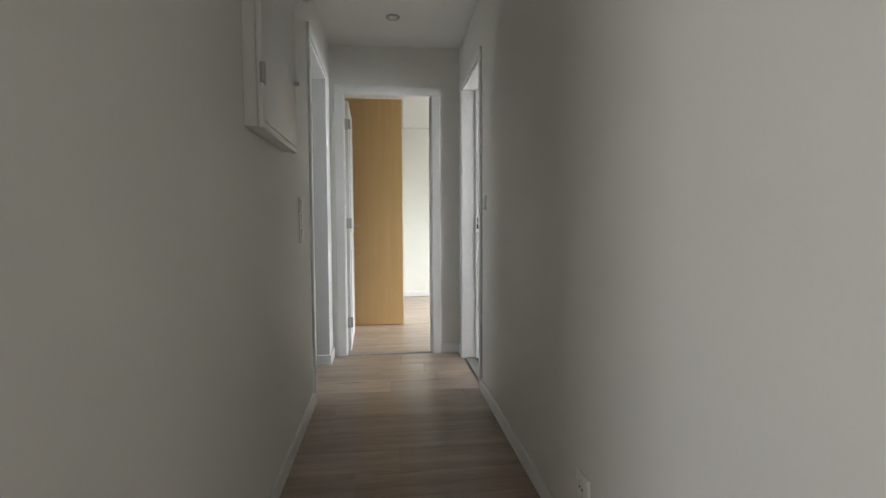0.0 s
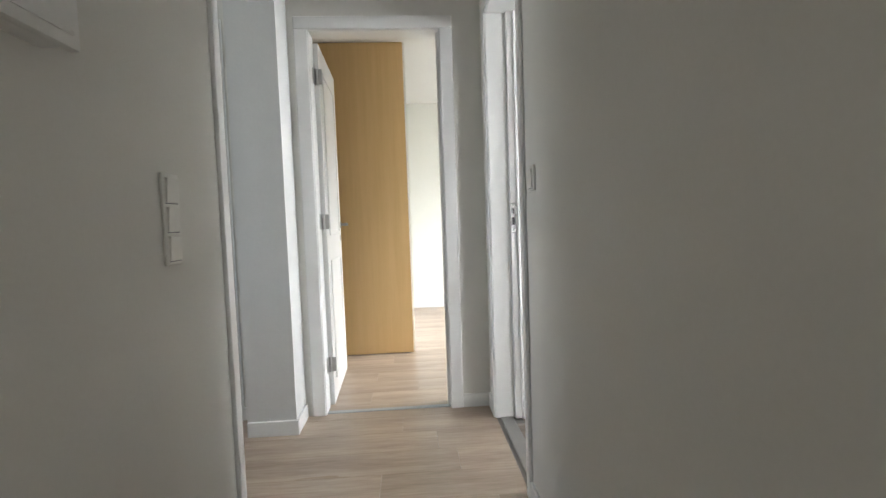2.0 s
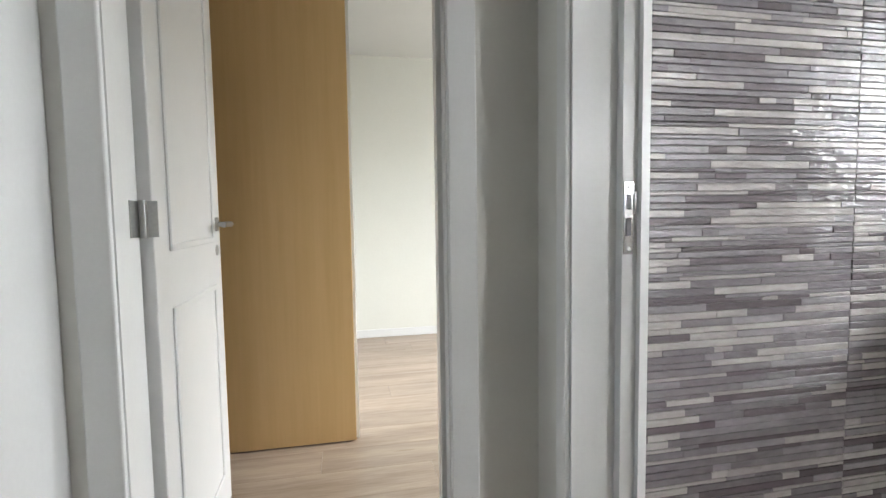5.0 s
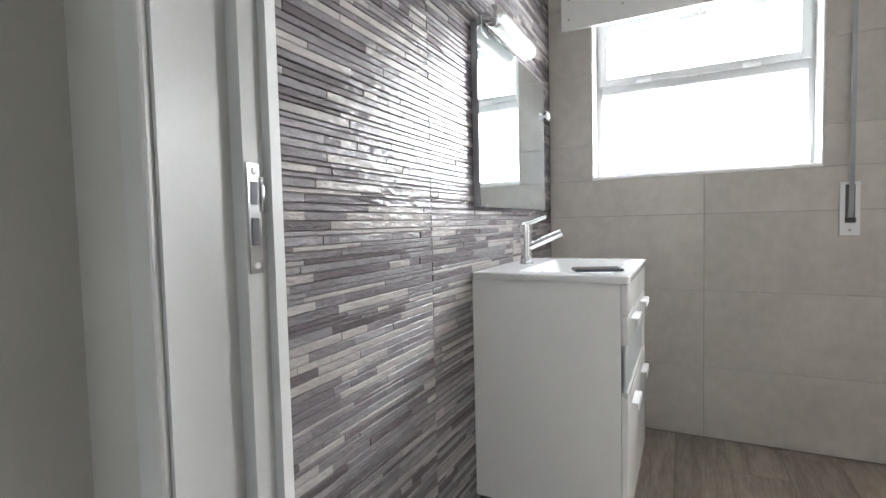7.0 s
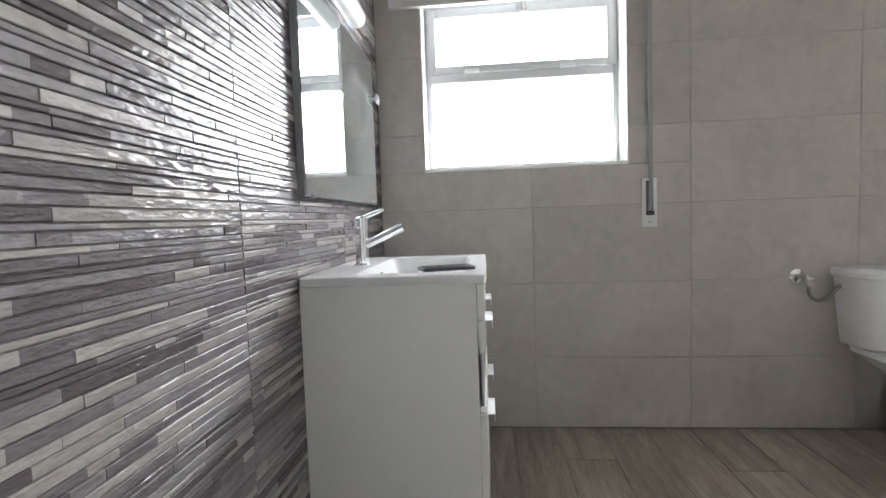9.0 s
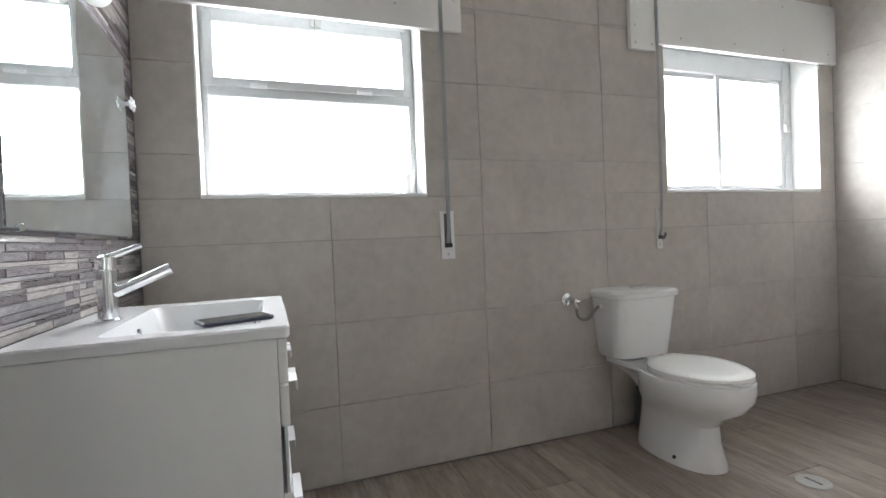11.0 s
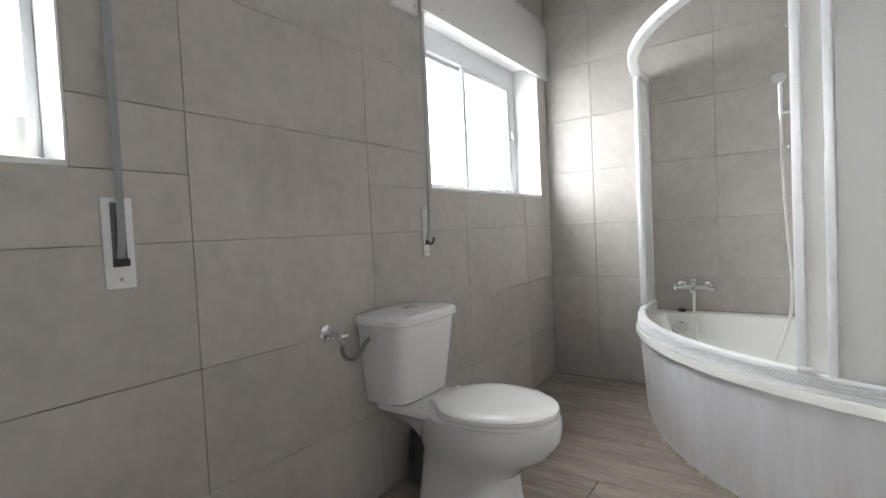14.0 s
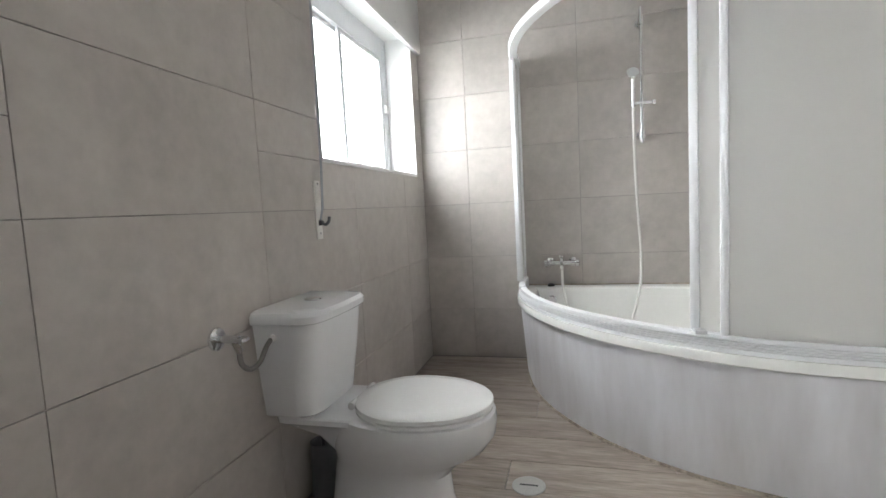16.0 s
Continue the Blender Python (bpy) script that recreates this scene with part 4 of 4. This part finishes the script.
inner = [(TR + 0.022, 0.449, 0.003), (TR + 0.026, 0.453, 0.003), (TR + 0.026, 0.484, 0.003), (TR + 0.023, 0.488, 0.003), (TR - 0.065, 0.488, 0.075), (TR - 0.085, 0.478, 0.09), (TR - 0.15, 0.30, 0.13), (TR - 0.26, 0.14, 0.22), (TR - 0.36, 0.11, 0.33)]
loft(bm, [outline(r, z, m) for r, z, m in inner], caps=False)
bm.faces.new([v for v in list(bm.verts)[-len(outline(1, 1)):]])
put("basin", bm, TUBWHITE, tub)
put("overflow", lathe(bmesh.new(), (1.815, 0.168, 0.415), [(0.034, -0.004), (0.033, 0.006), (0.022, 0.010), (0.014, 0.008)], "Y"), CHROME, tub, "chrome overflow")
put("plug", lathe(bmesh.new(), (1.82, 0.06, 0.488), [(0.022, 0), (0.022, 0.012), (0.012, 0.018)]), DARK, tub, "black plug on the rim")
sl = setting("trim_sealant", B((TCX + 0.02, SY, 0.487), (TCX + TR - 0.02, SY + 0.006, 0.495)), SILICONE, "mildewed sealant line along the tub", "sealant")

bm = bmesh.new()
loft(bm, [outline(TR - 0.034, 0.0, 0.004), outline(TR - 0.022, 0.001, 0.004), outline(TR - 0.026, 0.009, 0.004), outline(TR - 0.034, 0.012, 0.004)], caps=False)
setting("trim_tub_base", bm, SILICONE, "brownish mildewed sealant round the tub foot", "sealant")

# shower enclosure
TOPZ = 1.90
en = thing("shower_enclosure", "curved shower enclosure with white frame and frosted panels, slid open", "shower enclosure", (1.2, 0.7, 0.49))


def rail(prof, a0=0.0, a1=90.0, extra=True):
    bm = bmesh.new()
    lines = []
    for r, z in prof:
        lines.append(([Vector((TCX + TR + r, SY + 0.012, z))] if extra else []) + arc(TR + r, z, a0, a1))
    n = len(lines)
    vs = [[bm.verts.new(p) for p in ln] for ln in lines]
    for i in range(n):
        for k in range(len(vs[0]) - 1):
            bm.faces.new((vs[i][k], vs[i][k + 1], vs[(i + 1) % n][k + 1], vs[(i + 1) % n][k]))
    bm.faces.new([v[0] for v in vs])
    bm.faces.new([v[-1] for v in vs][::-1])
    return bm


low_rail = [(0.017, 0.489), (0.017, 0.504)]
for z in (0.506, 0.514, 0.522, 0.530):
    low_rail += [(0.011, z), (0.011, z + 0.002), (0.017, z + 0.003), (0.017, z + 0.006)]
low_rail += [(0.012, 0.546), (-0.020, 0.548), (-0.024, 0.544), (-0.024, 0.489)]
put("bottom_rail", rail(low_rail), ALU, en)
put("top_rail", rail([(0.020, TOPZ - 0.036), (0.024, TOPZ - 0.032), (0.024, TOPZ - 0.020), (0.020, TOPZ - 0.018), (0.020, TOPZ - 0.015), (0.024, TOPZ - 0.013),
                      (0.024, TOPZ - 0.003), (0.020, TOPZ), (-0.020, TOPZ), (-0.024, TOPZ - 0.036)]), ALU, en)


def post(a, r, w, d):
    """An upright frame bar on the curve at an angle."""
    p = Vector((TCX + (TR + r) * math.cos(radians(a)), TCY + YS * (TR + r) * math.sin(radians(a)), 0))
    bm = B((-d / 2, -w / 2, 0.549), (d / 2, w / 2, TOPZ - 0.037), 0.004, 2)
    bm.transform(Matrix.Translation(p) @ Matrix.Rotation(radians(a), 4, "Z"))
    return bm


def curved_panel(a0, a1, r, t=0.004):
    return rail([(r + t, 0.549), (r + t, TOPZ - 0.037), (r, TOPZ - 0.037), (r, 0.549)], a0, a1, False)


put("post", B((TCX + TR - 0.014, SY + 0.003, 0.549), (TCX + TR + 0.026, SY + 0.03, TOPZ - 0.037), 0.004, 2), ALU, en)
put("post", post(0.6, 0.010, 0.032, 0.036), ALU, en)
put("post", post(2.3, 0.004, 0.014, 0.018), ALU, en)
side = put("side_panel", B((TCX + TR - 0.003, SY + 0.03, 0.549), (TCX + TR + 0.002, TCY - 0.006, TOPZ - 0.037)), FROST, en, "frosted acrylic side panel")
put("post", post(61.2, -0.012, 0.030, 0.024), ALU, en)
put("post", post(65.3, 0.014, 0.026, 0.024), ALU, en)
put("post", post(86.2, 0.004, 0.040, 0.010), ALU, en)
put("post", B((TCX + 0.002, TCY + YS * TR - 0.03, 0.549), (TCX + 0.034, TCY + YS * TR + 0.028, TOPZ - 0.037), 0.004, 2), ALU, en)
put("sliding_door", curved_panel(61.6, 85.6, -0.014), FROST, en, "frosted curved sliding panel")
put("fixed_panel", curved_panel(65.7, 88.6, 0.012), FROST, en, "frosted curved fixed panel")
put("roller_guide", B((1.262, 1.375, 0.5485), (1.30, 1.405, 0.562), 0.002), WINFRAME, en)
put("end_cap", B((TCX + 0.001, TCY + YS * TR + 0.034, 0.46), (TCX + 0.018, TCY + YS * TR + 0.044, 0.505), 0.002), STEEL, en, "rusty screw cap")

# shower fittings on the tub wall
sx = 1.268
sr = thing("shower_rail", "chrome shower slide rail with hand shower and pale hose", "shower", (sx, SY, 1.33))
put("rail", R((sx, SY + 0.055, 1.335), (sx, SY + 0.055, 2.105), 0.0105), CHROME, sr)
for z in (1.385, 2.03):
    bm = R((sx, SY, z), (sx, SY + 0.06, z), 0.016)
    lathe(bm, (sx, SY, z), [(0.028, 0), (0.026, 0.010), (0.016, 0.016)], "Y")
    rod(bm, (sx, SY + 0.055, z - 0.022), (sx, SY + 0.055, z + 0.022), 0.017)
    put("bracket", bm, CHROME, sr)
bm = R((sx - 0.06, SY + 0.062, 1.565), (sx + 0.055, SY + 0.062, 1.565), 0.011)
rod(bm, (sx, SY + 0.055, 1.54), (sx, SY + 0.055, 1.59), 0.018)
lathe(bm, (sx - 0.06, SY + 0.062, 1.565), [(0.016, -0.012), (0.018, 0), (0.012, 0.010)], "X", 16)
put("slider", bm, CHROME, sr)
put("hand_shower_grip", R((sx + 0.05, SY + 0.075, 1.54), (sx + 0.052, SY + 0.10, 1.70), 0.010, 0.012), CHROME, sr)
bm = lathe(bmesh.new(), (0, 0, 0), [(0.012, -0.03), (0.030, -0.008), (0.036, 0.004), (0.034, 0.012), (0.01, 0.013)])
bm.transform(Matrix.Translation((sx + 0.055, SY + 0.12, 1.725)) @ Matrix.Rotation(radians(-60), 4, "X"))
put("hand_shower_head", bm, CHROME, sr, "chrome hand shower head")
put("hose", tube(bmesh.new(), [(sx + 0.05, SY + 0.075, 1.54), (sx + 0.045, SY + 0.07, 1.2), (sx + 0.03, SY + 0.06, 0.9), (sx + 0.02, SY + 0.07, 0.66), (sx + 0.04, SY + 0.12, 0.46), (sx + 0.13, SY + 0.24, 0.24),
                               (sx + 0.25, SY + 0.30, 0.16), (sx + 0.40, SY + 0.24, 0.22), (sx + 0.47, SY + 0.13, 0.44), (sx + 0.482, SY + 0.07, 0.615)], 0.008), HOSE, sr, "pale plastic hose")
bmx = 1.75
mx = thing("bath_mixer", "chrome two-handle bath mixer on the tiled wall", "tap", (bmx, SY, 0.6))
put("body", R((bmx - 0.085, SY + 0.06, 0.637), (bmx + 0.085, SY + 0.06, 0.637), 0.015), CHROME, mx)
for s in (-1, 1):
    bm = lathe(bmesh.new(), (bmx + s * 0.07, SY, 0.637), [(0.030, 0), (0.028, 0.008), (0.014, 0.014), (0.014, 0.06)], "Y")
    put("rose", bm, CHROME, mx)
    bm = lathe(bmesh.new(), (bmx + s * 0.095, SY + 0.06, 0.637), [(0.018, -0.012), (0.026, -0.008), (0.027, 0.010), (0.020, 0.014)], "X", 14)
    put("knob", bm, CHROME, mx)
bm = R((bmx, SY + 0.06, 0.637), (bmx, SY + 0.075, 0.672), 0.011)
rod(bm, (bmx, SY + 0.07, 0.672), (bmx, SY + 0.07, 0.684), 0.016)
put("diverter", bm, CHROME, mx)
put("spout", tube(bmesh.new(), [(bmx, SY + 0.065, 0.632), (bmx, SY + 0.10, 0.632), (bmx, SY + 0.145, 0.622)], 0.011), CHROME, mx)

# ---- tiles, strips and planks ----
PIECES = {}


def piece(w, h, d, b, material, end=None):
    """A flat piece with bevelled rim; its face looks along local z; end is the bevel of its short sides."""
    key = (round(w, 3), round(h, 3), round(d, 4), material.name)
    end = b if end is None else end
    if key not in PIECES:
        vs = []
        for z, i, e in ((0, 0, 0), (d - b, 0, 0), (d, b, end)):
            vs += [(-w / 2 + e, -h / 2 + i, z), (w / 2 - e, -h / 2 + i, z), (w / 2 - e, h / 2 - i, z), (-w / 2 + e, h / 2 - i, z)]
        fs = [(8, 9, 10, 11)] + [(r + k, r + (k + 1) % 4, r + 4 + (k + 1) % 4, r + 4 + k) for r in (0, 4) for k in range(4)]
        me = bpy.data.meshes.new("piece")
        me.from_pydata(vs, [], fs)
        me.materials.append(material)
        PIECES[key] = me
    return PIECES[key]


def lay(name, parent, origin, u, v, rect, d, b, gap, material, end=None):
    """Lays one piece over the rectangle (u0, u1, v0, v1) of a plane."""
    u0, u1, v0, v1 = rect
    w, h = u1 - u0 - gap, v1 - v0 - gap
    if w < 0.006 or h < 0.006:
        return
    ob = new(name, piece(w, h, d, b, material, end))
    U, V = Vector(u), Vector(v)
    N = U.cross(V)
    p = Vector(origin) + U * (u0 + u1) / 2 + V * (v0 + v1) / 2
    ob.matrix_basis = Matrix((U, V, N)).transposed().to_4x4()
    ob.location = p
    ob.parent = parent


def cut(rects, hole):
    out = []
    for (a, b2, c, d) in rects:
        e, f, g, h = hole
        if e >= b2 or f <= a or g >= d or h <= c:
            out.append((a, b2, c, d))
            continue
        if c < g:
            out.append((a, b2, c, g))
        if h < d:
            out.append((a, b2, h, d))
        lo, hi = max(c, g), min(d, h)
        if a < e:
            out.append((a, e, lo, hi))
        if f < b2:
            out.append((f, b2, lo, hi))
    return out


def courses(lo, hi, at, step):
    k = math.ceil((lo - at) / step)
    ls = [lo]
    while at + k * step < hi - 1e-6:
        if at + k * step > lo + 1e-6:
            ls.append(at + k * step)
        k += 1
    return ls + [hi]


def tile_wall(parent, origin, u, us, holes):
    zs = courses(0.005, BCEIL, 0.335, 0.35)
    for a, b2 in zip(us, us[1:]):
        for c, d in zip(zs, zs[1:]):
            rects = [(a, b2, c, d)]
            for hole in holes:
                rects = cut(rects, hole)
            for r in rects:
                lay("tile", parent, origin, u, (0, 0, 1), r, TT, 0.0009, 0.0020, TILE)


ys = courses(SY, NY, 1.815, 0.698)
tile_wall(wall_window, (EX + TT, 0, 0), (0, -1, 0), [-y for y in reversed(ys)], [(-W1[1], -W1[0], W1[2] - 0.012, W1[3]), (-W2[1], -W2[0], W2[2] - 0.012, W2[3])])
xs = courses(WX + 0.012, EX, 1.625, 0.705)
tile_wall(wall_tub, (0, SY - TT, 0), (-1, 0, 0), [-x for x in reversed(xs)], [])
tile_wall(wall_door, (WX + 0.002 + 0.001, 0, 0), (0, 1, 0), courses(SY, NY, 1.2, 0.698), [(DY0 - 0.03, DY1 + 0.034, 0, DZ + 0.03)])

# bathroom floor planks run across from the door
rng = random.Random(4)
rows = courses(SY, NY, 2.522, 0.2015)
for k, (a, b2) in enumerate(zip(rows, rows[1:])):
    ends = courses(0.585, EX, 0.30 + (0.0, 0.62, 0.31)[k % 3] + rng.uniform(-0.05, 0.05), 1.0)
    for c, d in zip(ends, ends[1:]):
        if b2 > DY1 + 0.05 or a < DY0 - 0.2:
            c = max(c, WX + 0.0)
        if d > c:
            lay("plank", floor_bath, (0, 0, -0.008), (1, 0, 0), (0, 1, 0), (c, d, a, b2), 0.008, 0.001, 0.0025, PLANKTILE)

# laminate planks lie across the corridor
rows = courses(-2.6, BEDN, 0.05, 0.193)
for k, (a, b2) in enumerate(zip(rows, rows[1:])):
    x0, x1 = (-0.50, CX) if b2 < 2.9 else (-2.2, CX) if a < END - 0.1 else (-1.2, 2.7)
    ends = courses(x0, x1, -0.42 + rng.uniform(0, 1.28), 1.28)
    for c, d in zip(ends, ends[1:]):
        lay("plank", floor_hall, (0, 0, -0.008), (1, 0, 0), (0, 1, 0), (c, d, a, b2), 0.008, 0.0006, 0.0008, LAMINATE)
setting("floor_side_room", B((-3.2, -2.6, -0.009), (-0.50, 2.75, -0.001)), LAMINATE, "oak laminate side room floor", "floor")

# mosaic strips: the stretch beside the doorway piece by piece, the rest joined
verts, faces = [], []
singles = 0
z = 0.0
while z < BCEIL - 0.01:
    h = (0.010, 0.0185, 0.015, 0.018)[rng.randrange(4)]
    h = min(h, BCEIL - z)
    for pa, pb in zip(*(lambda e: (e, e[1:]))(courses(WX + 0.012, EX, 1.322, 0.698))):
        x, pb = pa + 0.0013, pb - 0.0013
        while x < pb - 0.004:
            w = rng.choice((0.05, 0.09, 0.14, 0.20, 0.26, 0.33)) * rng.uniform(0.9, 1.1)
            if pb - x - w < 0.04:
                w = pb - x
            depth = TT + rng.uniform(-0.0012, 0.0012)
            if singles < 300 and 0.69 < x < 1.60 and 0.75 < z < 1.45:
                lay("strip", wall_mosaic, (0, NY + TT, 0), (1, 0, 0), (0, 0, 1), (x - 0.0009, x + w + 0.0009, z, z + h), round(depth, 4), 0.0013, 0.0018, MOSAIC, 0.0002)
                singles += 1
            else:
                i0 = len(verts)
                g, b3 = 0.0009, 0.0013
                for yy, ii in ((NY + TT, 0), (NY + TT - depth + b3, 0), (NY + TT - depth, b3)):
                    xa, xb, za, zb = x + 0.15 * ii, x + w - 0.15 * ii, z + g + ii, z + h - g - ii
                    verts += [(xa, yy, za), (xb, yy, za), (xb, yy, zb), (xa, yy, zb)]
                faces.append((i0 + 8, i0 + 9, i0 + 10, i0 + 11))
                faces += [(i0 + r + k, i0 + r + (k + 1) % 4, i0 + r + 4 + (k + 1) % 4, i0 + r + 4 + k) for r in (0, 4) for k in range(4)]
            x += w
    z += h
me = bpy.data.meshes.new("strips")
me.from_pydata(verts, [], faces)
me.materials.append(MOSAIC_REST)
ob = new("strips", me)
ob.parent = wall_mosaic
tagged(ob, label="grey and beige slate mosaic strips", kind="stuff")
